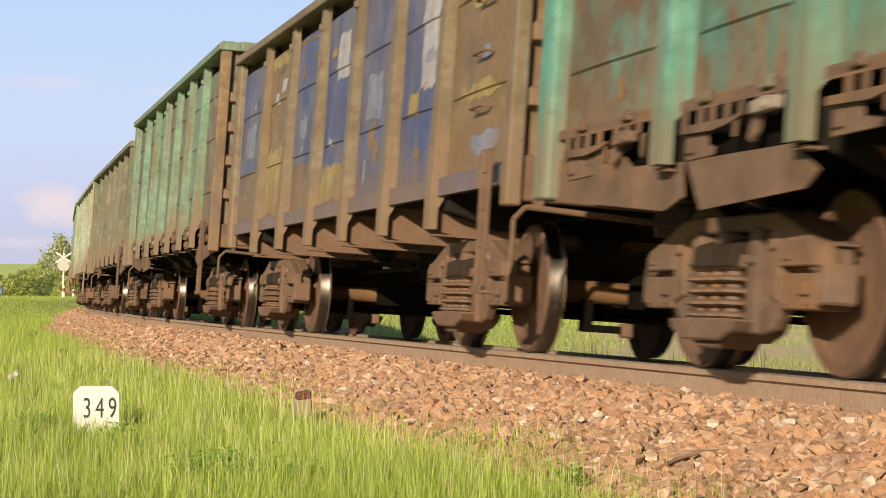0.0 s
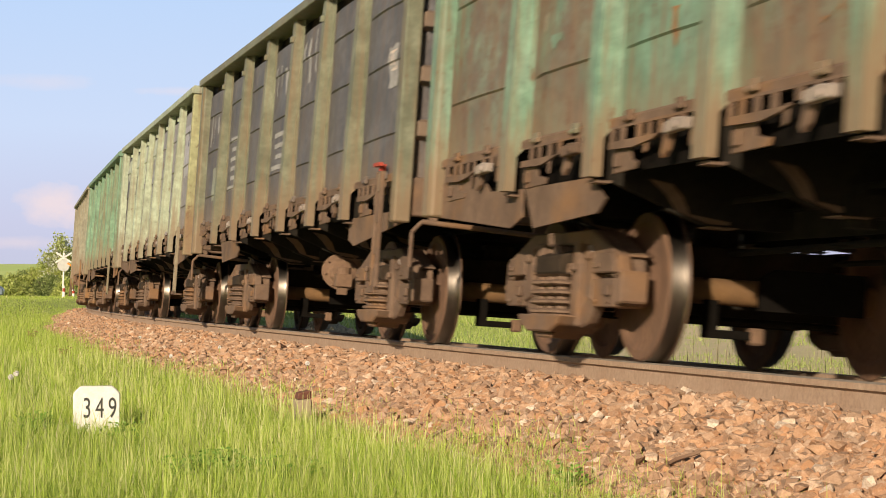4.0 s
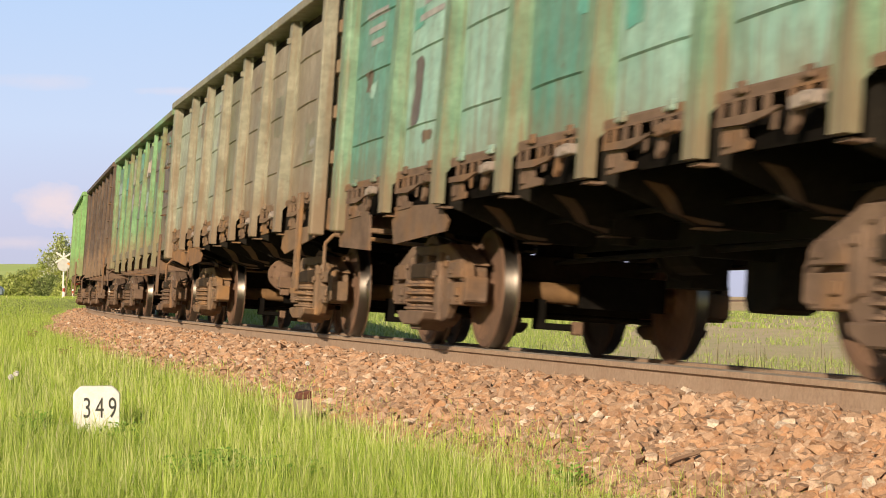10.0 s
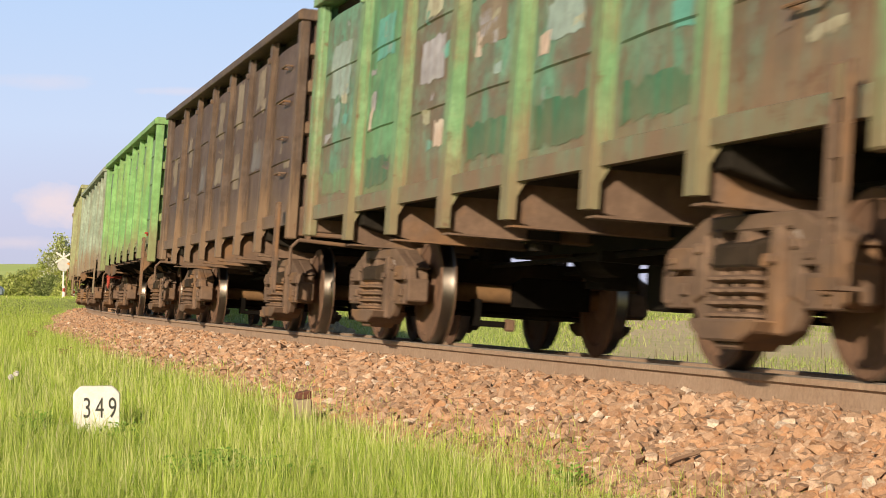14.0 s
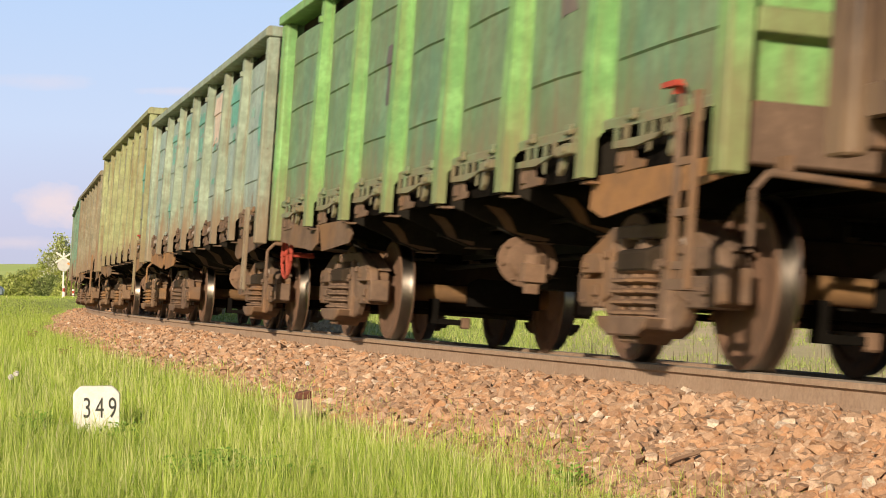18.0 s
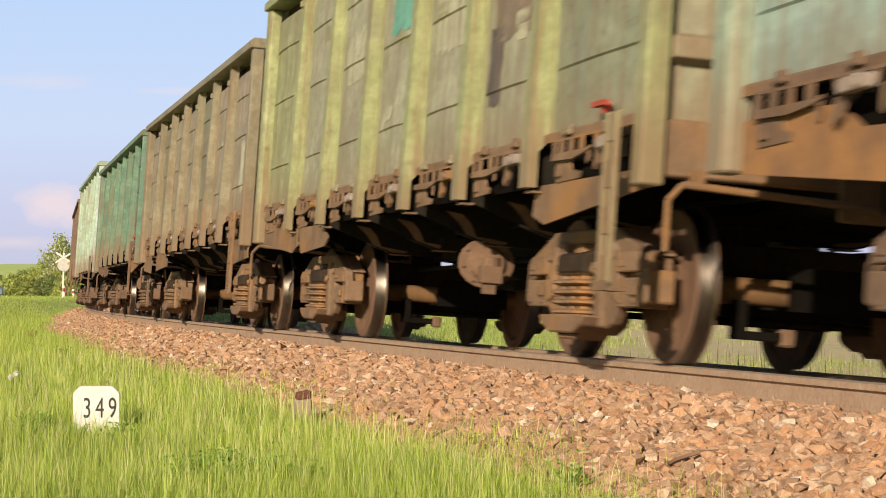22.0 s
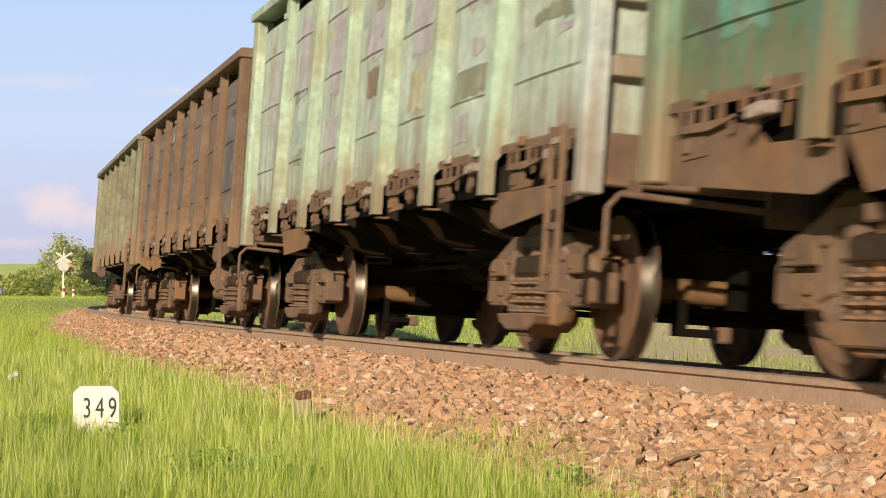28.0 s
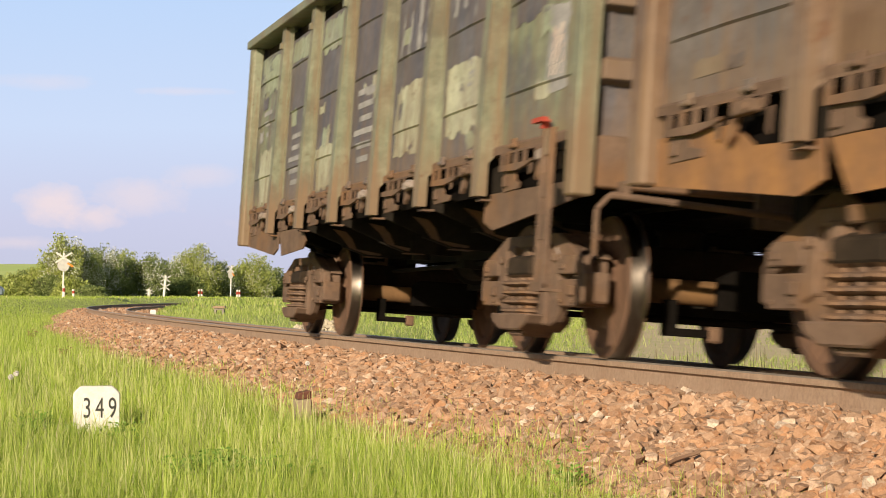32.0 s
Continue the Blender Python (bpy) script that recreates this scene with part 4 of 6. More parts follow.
def wagon(i, style, top, label, panels, post, end=None, warm=DUST, ladder=None, wheel_red=False, marks=(), lower=None, tank=True):
    """An open wagon: panels is one paint, or seven for the near side, front last."""
    M = M_STYLE[(style, top)]
    w = new("gondola_wagon")
    tagged(w, label, "freight wagon", "wagons of the freight train")
    hatch = style == "hatch"
    yp, yo = (-1.42, -1.56) if hatch else (-1.35, -1.46)
    z0 = 1.40 if hatch else 1.16
    panels = panels if isinstance(panels, list) else [panels] * 7
    end = end or panels[3]
    rng = random.Random(100 + i)
    for turn in (0, 180):
        rot = pose(0, 0, 0, 0, 0, turn)
        order = panels if turn == 0 else panels[::-1]
        for b in range(7):
            u = (U_BAYS[b] + U_BAYS[b + 1]) / 2
            me = M["end_panel"][b % 2] if b in (0, 6) else M["mid_panel"][(b + i) % 4]
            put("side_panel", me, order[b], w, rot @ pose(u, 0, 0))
            if hatch:
                for k in (-0.42, 0.36):
                    put("hinge", M["hinge"], lower or (order[b] if (b + i) % 2 else warm), w, rot @ pose(u + k, 0, 0))
                put("lock_lever", M["lock"], lower or (PALEDUST if (b + i) % 3 else warm), w, rot @ pose(u + 0.42, 0, rng.uniform(-0.015, 0.015)))
                put("latch", M["latch"], lower or warm, w, rot @ pose(u + rng.uniform(0.18, 0.30), 0, 0))
                put("hatch_edge", M["edge"][(b + i) % 3], warm, w, rot @ pose(u, 0, 0))
                put("discharge_hatch", M["flap"], SHADE_BLACK, w, rot @ pose(u, 0, 0))
                put("lock_gear", M["lockplate"][(b * 2 + i) % 5], lower or warm, w, rot @ pose(u, 0, 0) @ Matrix.Diagonal((1 if turn == 0 else -1, 1, 1, 1)))
        for u in U_POSTS:
            put("post", M["post"], post, w, rot @ pose(u, 0, 0))
            # on hatch wagons shade is in the beam colour, sunlight in lighter pieces
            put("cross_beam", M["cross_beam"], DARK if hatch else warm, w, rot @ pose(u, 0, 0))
            if hatch:
                put("beam_bracket", M["bracket"], warm, w, rot @ pose(u, 0, 0))
                put("beam_end", M["beam_end"], warm, w, rot @ pose(u, 0, 0))
        put("top_rail", M["top_rail"], post, w, rot)
        put("rail_web", M["rail_web"], SHADE_GRIME, w, rot)
        put("side_sill", M["sill"], (lower or warm) if hatch else order[0], w, rot)
        put("corner_post", M["corner_post"], post if ladder is None else ladder, w, rot)
        put("corner_post", M["corner_post"], post, w, rot @ Matrix.Diagonal((-1, 1, 1, 1)))
        put("end_wall", M["end_wall"], end, w, rot)
        put("end_rail", M["end_rail"], post, w, rot)
        for z in (1.75, 2.2, 2.65, 3.05):
            put("end_rib", M["end_rib"], end, w, rot @ pose(0, 0, z))
        put("end_beam", M["end_beam"], warm, w, rot)
        if hatch:
            cut = 2 if i in (1, 5, 7, 12) else 0
            put("gusset_plate", M["gusset"][cut], RUST if i % 4 == 1 else warm, w, rot @ Matrix.Diagonal((1 if turn == 0 else -1, 1, 1, 1)))
            for me in ([] if i in (3, 14) else [M["gusset"][4 + cut // 2]]) + [M["gusset"][cut + 1]]:
                put("gusset_plate", me, RUST if i in (6, 10, 15) else warm, w, rot @ Matrix.Diagonal((-1 if turn == 0 else 1, 1, 1, 1)))
        put("coupler", COUPLER_ME, DARK, w, rot)
        put("brake_hose", HOSE_ME, DARK, w, rot)
        put("uncoupling_lever", LEVER_ME, warm, w, rot)
        # climbing irons at the front corner of each side
        for k in (-0.115, 0.115) if i in (2, 9, 12, 14) else (-0.075, 0.075):
            put("ladder_rail", RAIL_BAR, post if i in (4, 5, 10, 11) else warm, w, rot @ pose(6.17 + k, yo - 0.04, 0))
        for z in (0.52, 0.79, 1.05, 1.31):
            put("rung", RUNG_THIN if i in (2, 9, 12, 14) else RUNG, warm if z < 1.2 else post, w, rot @ pose(6.17, yo - 0.04, z))
        put("step_plate", STEP_ME, warm, w, rot @ pose(6.17, yo - 0.04, 0))
        if not hatch:
            for z in (1.75, 2.15, 2.55, 2.95):
                put("grab_iron", GRAB_ME, warm, w, rot @ pose(5.55, yp - 0.022, z))
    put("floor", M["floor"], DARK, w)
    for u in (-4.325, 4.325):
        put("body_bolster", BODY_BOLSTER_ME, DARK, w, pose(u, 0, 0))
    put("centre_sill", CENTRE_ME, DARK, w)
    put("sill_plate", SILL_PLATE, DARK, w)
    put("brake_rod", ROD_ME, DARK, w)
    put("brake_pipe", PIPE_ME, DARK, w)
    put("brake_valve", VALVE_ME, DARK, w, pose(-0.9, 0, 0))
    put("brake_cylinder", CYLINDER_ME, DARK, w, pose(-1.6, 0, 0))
    if tank:
        put("air_reservoir", RESERVOIR_ME, RUSTDUST, w, pose(0.80, 0.05, 0.12) @ Matrix.Diagonal((0.88, 1, 0.86, 1)), "dust-covered round brake drum with valve block")
    else:
        put("brake_lever_box", LEVERBOX_ME, DARK, w)
    if wheel_red:
        put("hand_wheel", HANDWHEEL_ME, RED, w, pose(-6.50, -1.32, 0.85), "red hand brake wheel")
    if i in (3, 9, 11, 13, 16):
        put("release_handle", HANDLE_ME, RED, w, pose(5.72, yp, 0), "small red handle")
    sets = bogie(w, -4.325, warm) + bogie(w, 4.325, warm)
    # faded writing as plain bars, and paint patches, both laid on the pressed sheet: bay, height, width, bar height
    for b, z, wd, ht, ma, *du in marks:
        u = (U_BAYS[b] + U_BAYS[b + 1]) / 2
        cols, zs, ys = M["end_surface"][b % 2] if b in (0, 6) else M["mid_surface"][(b + i) % 4]
        c = du[0] if du else 0
        edge = cols[-2] - 0.012
        put("marking", film(cols, zs, ys, max(c - wd / 2, -edge), min(c + wd / 2, edge), z - ht / 2, min(z + ht / 2, zs[-1] - 0.01), rng.random() * 50, 0.0 if ht < 0.1 else 0.055), ma, w, pose(u, 0, 0))
    w.matrix_basis = wagon_pose(i, 0)
    return w, sets


TEAL = tone((0.12, 0.40, 0.31), (0.18, 0.44, 0.36), 0.5, 0.4)
TEAL_RUST = tone((0.11, 0.29, 0.235), (0.20, 0.10, 0.06), 0.78, 0.6, 0.47)
BLUEGREY = tone((0.08, 0.12, 0.32), (0.20, 0.20, 0.29), 0.55, 0.4, 0.52)
OCHRE = tone((0.31, 0.19, 0.08), (0.22, 0.15, 0.12), 0.6, 0.5)
GREEN = tone((0.20, 0.37, 0.25), (0.27, 0.41, 0.30), 0.55, 0.6)
GREEN_RUST = tone((0.19, 0.31, 0.21), (0.23, 0.145, 0.10), 0.75, 0.7, 0.43)
BROWN = tone((0.20, 0.14, 0.09), (0.16, 0.12, 0.085), 0.5, 0.6)
DARKBROWN = tone((0.125, 0.070, 0.050), (0.15, 0.088, 0.062), 0.5, 0.3)
SLATE = tone((0.125, 0.12, 0.135), (0.165, 0.15, 0.155), 0.4, 0.3)
SAGE = tone((0.34, 0.38, 0.25), (0.28, 0.30, 0.24), 0.5, 0.5)
SAGE_LIGHT = tone((0.40, 0.46, 0.30), (0.35, 0.36, 0.30), 0.5, 0.5)
MINT = tone((0.38, 0.66, 0.56), (0.26, 0.55, 0.45), 0.42, 0.35)
TAN = tone((0.41, 0.34, 0.235), (0.34, 0.29, 0.21), 0.35, 0.5)
SAGETAN = tone((0.47, 0.53, 0.40), (0.39, 0.40, 0.30), 0.35, 0.35)
TAN_GREEN = tone((0.28, 0.28, 0.17), (0.26, 0.22, 0.15), 0.4, 0.55)
PATCHY = tone((0.15, 0.40, 0.26), (0.25, 0.165, 0.115), 0.65, 0.45, 0.50)
GRASSGREEN = tone((0.16, 0.45, 0.20), (0.11, 0.34, 0.16), 0.5, 0.35)
LIME = tone((0.26, 0.57, 0.16), (0.21, 0.49, 0.15), 0.3, 0.3)
FRESH = tone((0.20, 0.38, 0.19), (0.16, 0.34, 0.20), 0.35, 0.4)
GREYTEAL = tone((0.40, 0.55, 0.51), (0.29, 0.47, 0.43), 0.45, 0.3, 0.58)
YELLOWGREEN = tone((0.41, 0.45, 0.20), (0.37, 0.37, 0.20), 0.4, 0.5)
KHAKI = tone((0.46, 0.46, 0.31), (0.39, 0.36, 0.25), 0.4, 0.4)
DEEPGREEN = tone((0.10, 0.26, 0.15), (0.13, 0.14, 0.13), 0.5, 0.45, 0.52)
PALE = tone((0.56, 0.71, 0.64), (0.52, 0.60, 0.56), 0.48, 0.5, 0.55)
PALEPOST = tone((0.48, 0.66, 0.53), (0.46, 0.53, 0.38), 0.42, 0.4)
RUSTBROWN = tone((0.22, 0.125, 0.075), (0.19, 0.145, 0.125), 0.6, 0.4)
GREYVIOLET = tone((0.20, 0.175, 0.17), (0.24, 0.15, 0.10), 0.55, 0.4)
OLIVE = tone((0.29, 0.31, 0.20), (0.21, 0.19, 0.13), 0.5, 0.55)
OLIVE_PANEL = tone((0.30, 0.34, 0.20), (0.15, 0.145, 0.16), 0.5, 0.5, 0.5)
VIOLET = tone((0.14, 0.13, 0.16), (0.19, 0.17, 0.17), 0.45, 0.45)
MOSS = tone((0.50, 0.58, 0.42), (0.42, 0.47, 0.34), 0.45, 0.4)
PINK = tone((0.95, 0.70, 0.58), (0.85, 0.66, 0.56), 0.3, 0.3)

def rows_of(bay, z, count, ma, wd=0.8, du=0.0):
    """Lines of writing too worn to read, as bars."""
    return tuple((bay, z - 0.125 * k, wd - 0.17 * ((k * 7 + bay) % 3), 0.055, ma, du - 0.04 * (k % 2)) for k in range(count))


def blocks(bay, z, ma, seed):
    """Tall worn letter shapes as plain upright bars."""
    rng = random.Random(seed)
    return tuple((bay, z + rng.uniform(-0.06, 0.06), rng.uniform(0.10, 0.17), rng.uniform(0.25, 0.62), ma, d) for d in (-0.42, -0.12, 0.2, 0.45))


GREYLAV = tone((0.36, 0.34, 0.365), (0.29, 0.265, 0.29), 0.42, 0.3)
PALEGREEN = tone((0.60, 0.66, 0.52), (0.50, 0.53, 0.44), 0.5, 0.35)
CREAM = tone((0.62, 0.62, 0.42), (0.50, 0.46, 0.33), 0.55, 0.5)
LAVENDER = tone((0.52, 0.50, 0.58), (0.58, 0.58, 0.58), 0.45, 0.3)
CHARCOAL = tone((0.12, 0.10, 0.11), (0.16, 0.13, 0.13), 0.4, 0.4)
SEA = tone((0.13, 0.52, 0.42), (0.18, 0.56, 0.46), 0.4, 0.3)
BOTTLE = tone((0.05, 0.24, 0.12), (0.07, 0.28, 0.14), 0.35, 0.2)
YELLOW = tone((0.50, 0.38, 0.10), (0.40, 0.24, 0.09), 0.6, 0.4)
SKYBLUE = tone((0.24, 0.30, 0.46), (0.30, 0.30, 0.40), 0.5, 0.3)
TANPATCH = tone((0.34, 0.26, 0.17), (0.26, 0.19, 0.13), 0.5, 0.4)


def scraps(seed, mats, count, z0=1.5, z1=3.15, bays=range(7), big=1.0):
    """Small remains of older coats of paint, scattered over the sheets."""
    rng = random.Random(seed)
    bays = list(bays)
    return tuple((bays[k % len(bays)], rng.uniform(z0, z1), rng.uniform(0.10, 0.42) * big, rng.uniform(0.101, 0.26) * big, rng.choice(mats), rng.uniform(-0.5, 0.5)) for k in range(count))


MARKS = {
    0: ((4, 1.75, 1.45, 0.16, RUST), (5, 1.78, 1.45, 0.14, RUST), (3, 1.72, 1.45, 0.18, RUST), (2, 1.75, 1.45, 0.15, RUST)),
    1: ((0, 1.62, 1.5, 0.6, OCHRE), (1, 1.7, 1.4, 0.8, YELLOW), (2, 1.55, 1.42, 0.55, OCHRE), (3, 1.5, 1.42, 0.42, YELLOW), (1, 3.15, 1.4, 0.28, YELLOW), (2, 3.2, 1.4, 0.2, OCHRE), (3, 2.75, 0.6, 0.5, LAVENDER, 0.2), (5, 2.5, 0.55, 0.9, LAVENDER, 0.3), (4, 2.2, 0.7, 0.5, SKYBLUE), (0, 2.3, 0.8, 0.5, SKYBLUE), (6, 2.6, 0.9, 0.16, YELLOW, 0.1), (6, 1.9, 1.1, 0.18, YELLOW), (6, 3.0, 0.6, 0.25, TEAL, -0.5), (6, 1.5, 0.8, 0.2, SKYBLUE, 0.2)),
    3: blocks(0, 2.7, FADED, 1) + rows_of(1, 2.4, 6, FADED) + blocks(3, 2.85, FADED, 3) + rows_of(3, 2.2, 4, FADED) + blocks(4, 2.9, FADED, 2) + ((6, 2.35, 0.35, 0.42, FADED, 0.3), (6, 2.40, 0.26, 0.2, PINK, 0.3), (0, 1.9, 0.5, 0.5, SAGE_LIGHT, 0.2)),
    4: ((1, 2.02, 1.45, 0.11, RUST), (0, 2.0, 0.9, 0.09, RUST, 0.3), (0, 2.9, 1.2, 0.5, PALEGREEN), (1, 2.95, 1.3, 0.45, PALEGREEN), (3, 3.0, 1.3, 0.4, PALEGREEN), (3, 1.85, 0.9, 0.6, PALEGREEN), (4, 1.75, 0.8, 0.55, PALEGREEN, -0.1), (5, 1.7, 0.6, 0.4, PALEGREEN, 0.2), (5, 2.2, 0.9, 0.3, SLATE), (6, 2.6, 0.9, 0.8, LAVENDER, -0.2), (2, 1.75, 0.9, 0.5, GREYLAV), (2, 2.4, 0.6, 0.3, SLATE)),
    5: rows_of(0, 2.9, 3, FADED) + rows_of(1, 2.9, 3, FADED) + ((1, 2.05, 0.35, 0.6, CHARCOAL, -0.3), (2, 2.9, 1.0, 0.45, SEA), (4, 2.85, 1.1, 0.5, SEA), (4, 3.0, 0.5, 0.4, PINK, 0.1), (5, 2.3, 0.5, 0.45, SEA, 0.3)) + rows_of(5, 2.7, 4, FADED),
    6: ((1, 2.9, 0.3, 0.5, TANPATCH), (2, 2.7, 0.25, 0.6, FADED, 0.2), (4, 2.9, 0.5, 0.4, TANPATCH), (6, 1.95, 0.7, 0.5, TAN_GREEN, 0.2), (5, 2.4, 0.6, 0.5, TAN_GREEN), (6, 1.9, 0.45, 0.22, FADED, 0.4)),
    7: ((3, 1.52, 1.25, 0.34, BOTTLE), (4, 1.52, 1.25, 0.34, BOTTLE), (5, 1.52, 1.2, 0.3, BOTTLE), (1, 1.5, 1.2, 0.3, BOTTLE), (0, 1.5, 1.3, 0.28, GRASSGREEN), (2, 2.9, 0.6, 0.55, CREAM), (3, 3.0, 0.7, 0.35, SEA), (1, 2.7, 0.7, 0.4, SEA), (4, 2.8, 0.9, 0.3, PINK), (5, 2.6, 1.0, 0.5, GREYVIOLET), (2, 2.3, 0.8, 0.4, LAVENDER), (5, 3.05, 0.9, 0.25, GRASSGREEN), (6, 2.3, 1.2, 0.6, GREYVIOLET), (4, 2.2, 0.8, 0.3, GREYTEAL), (3, 2.4, 0.8, 0.4, TANPATCH), (0, 2.6, 0.9, 0.6, GREYTEAL)),
    8: ((3, 2.8, 0.55, 0.6, TANPATCH), (4, 2.85, 0.6, 0.65, TANPATCH), (5, 2.95, 0.6, 0.6, TANPATCH), (3, 2.1, 0.7, 0.4, TANPATCH), (4, 2.0, 0.6, 0.5, TANPATCH), (1, 2.6, 0.5, 0.5, TANPATCH), (2, 2.1, 0.6, 0.4, GREYVIOLET), (5, 2.1, 0.8, 0.4, GREYVIOLET), (0, 2.4, 0.5, 0.5, TANPATCH)),
    9: ((2, 2.3, 0.22, 0.55, CHARCOAL, 0.3), (5, 2.25, 0.4, 0.25, GREYVIOLET, 0.1), (5, 2.6, 0.7, 0.08, FADED), (6, 2.2, 0.3, 0.16, FADED, 0.4), (4, 2.9, 0.9, 0.08, FADED)),
    10: ((1, 2.75, 0.9, 0.5, SEA), (2, 2.95, 1.0, 0.35, SEA), (3, 2.75, 1.0, 0.65, SEA), (3, 1.85, 1.15, 0.6, SEA), (4, 2.85, 1.0, 0.75, PINK), (4, 2.15, 0.45, 0.65, CHARCOAL, 0.25), (5, 2.85, 1.0, 0.6, SEA), (1, 1.75, 0.8, 0.3, SEA), (6, 2.5, 0.5, 0.7, SEA, 0.4), (2, 2.2, 0.5, 0.8, GREYTEAL)) + rows_of(3, 2.85, 2, FADED) + rows_of(3, 1.95, 3, FADED) + rows_of(1, 2.8, 2, FADED),
    11: ((4, 2.7, 0.9, 0.9, CREAM), (5, 2.6, 1.0, 0.9, TANPATCH), (3, 2.9, 0.8, 0.6, SEA, 0.1), (6, 2.6, 0.9, 0.6, SEA, -0.4), (5, 2.0, 0.4, 0.6, CHARCOAL, -0.4), (2, 2.6, 0.8, 0.5, CREAM)),
    12: ((3, 2.95, 0.3, 0.45, CREAM, 0.3), (5, 2.25, 0.35, 0.45, CREAM, 0.2), (1, 2.05, 0.25, 0.5, CREAM), (6, 2.0, 0.5, 0.7, CREAM, 0.2), (4, 2.5, 0.8, 0.5, TAN_GREEN)),
    13: ((0, 2.7, 0.9, 0.5, MINT), (1, 2.3, 0.8, 0.4, MINT), (2, 2.9, 1.1, 0.35, MINT), (3, 2.95, 1.1, 0.3, MINT), (0, 1.85, 0.7, 0.4, TEAL), (5, 2.6, 1.1, 0.3, MINT), (4, 2.0, 1.0, 0.3, TEAL)) + rows_of(3, 2.4, 4, FADED) + rows_of(1, 2.75, 2, FADED),
    14: tuple((k, 2.75 + 0.15 * (k % 2), 0.75, 0.85, LAVENDER, 0.1) for k in range(7)) + ((2, 1.9, 0.7, 0.5, LAVENDER), (4, 2.05, 0.6, 0.4, CREAM), (5, 1.95, 0.9, 0.25, SAGE), (6, 2.2, 0.9, 0.2, SAGE), (1, 2.1, 0.6, 0.3, GREYTEAL), (3, 2.3, 0.5, 0.3, TANPATCH)),
    15: ((0, 2.5, 1.1, 1.1, SLATE), (1, 2.75, 1.0, 0.8, SLATE), (2, 2.3, 1.1, 1.2, SLATE), (3, 2.4, 1.1, 1.3, SLATE), (6, 2.1, 1.2, 0.8, SLATE, 0.1), (6, 2.05, 0.35, 0.14, FADED, 0.2), (1, 3.0, 0.5, 0.2, FADED), (2, 2.9, 0.3, 0.35, FADED)),
    16: ((0, 1.75, 0.9, 0.7, CREAM), (0, 2.95, 1.2, 0.5, SAGE_LIGHT), (2, 1.65, 1.2, 0.5, CREAM), (4, 1.85, 1.2, 0.65, CREAM), (5, 1.85, 1.2, 0.6, CREAM), (1, 3.1, 1.1, 0.4, SAGE_LIGHT), (2, 3.05, 1.1, 0.5, SAGE_LIGHT), (6, 2.2, 0.5, 0.16, FADED, 0.35), (6, 1.95, 0.42, 0.55, FADED, 0.35), (6, 1.95, 0.30, 0.35, PINK, 0.35), (6, 2.7, 0.8, 1.0, VIOLET, -0.3)) + rows_of(3, 2.25, 6, FADED) + rows_of(1, 2.1, 5, FADED) + blocks(4, 2.6, FADED, 4) + blocks(5, 2.75, FADED, 5) + blocks(6, 2.9, FADED, 6)[:2] + rows_of(0, 2.5, 3, FADED, 0.5),
}
for k, mats, count in ((0, (RUST, TEAL_RUST, BROWN), 16), (1, (YELLOW, SKYBLUE, LAVENDER, OCHRE, BROWN), 30), (4, (SLATE, RUST, LAVENDER), 14), (5, (SEA, MINT, BROWN), 14), (7, (LAVENDER, CREAM, SEA, GREYVIOLET, PINK, GREYTEAL), 40),
                       (8, (TANPATCH, GREYVIOLET), 18), (10, (SEA, GREYTEAL, RUST, MINT), 22), (11, (CREAM, TANPATCH, YELLOWGREEN), 12), (13, (MINT, TEAL, CHARCOAL, BROWN), 20), (14, (LAVENDER, SAGE, GREYTEAL, CREAM), 24), (15, (RUST, SLATE, TANPATCH, GREYVIOLET), 22), (16, (CREAM, SAGE_LIGHT, FADED, VIOLET), 22)):
    MARKS[k] = MARKS[k] + scraps(200 + k, mats, count)
MARKS[2] = scraps(202, (RUST, BROWN, GREEN, TAN), 24)

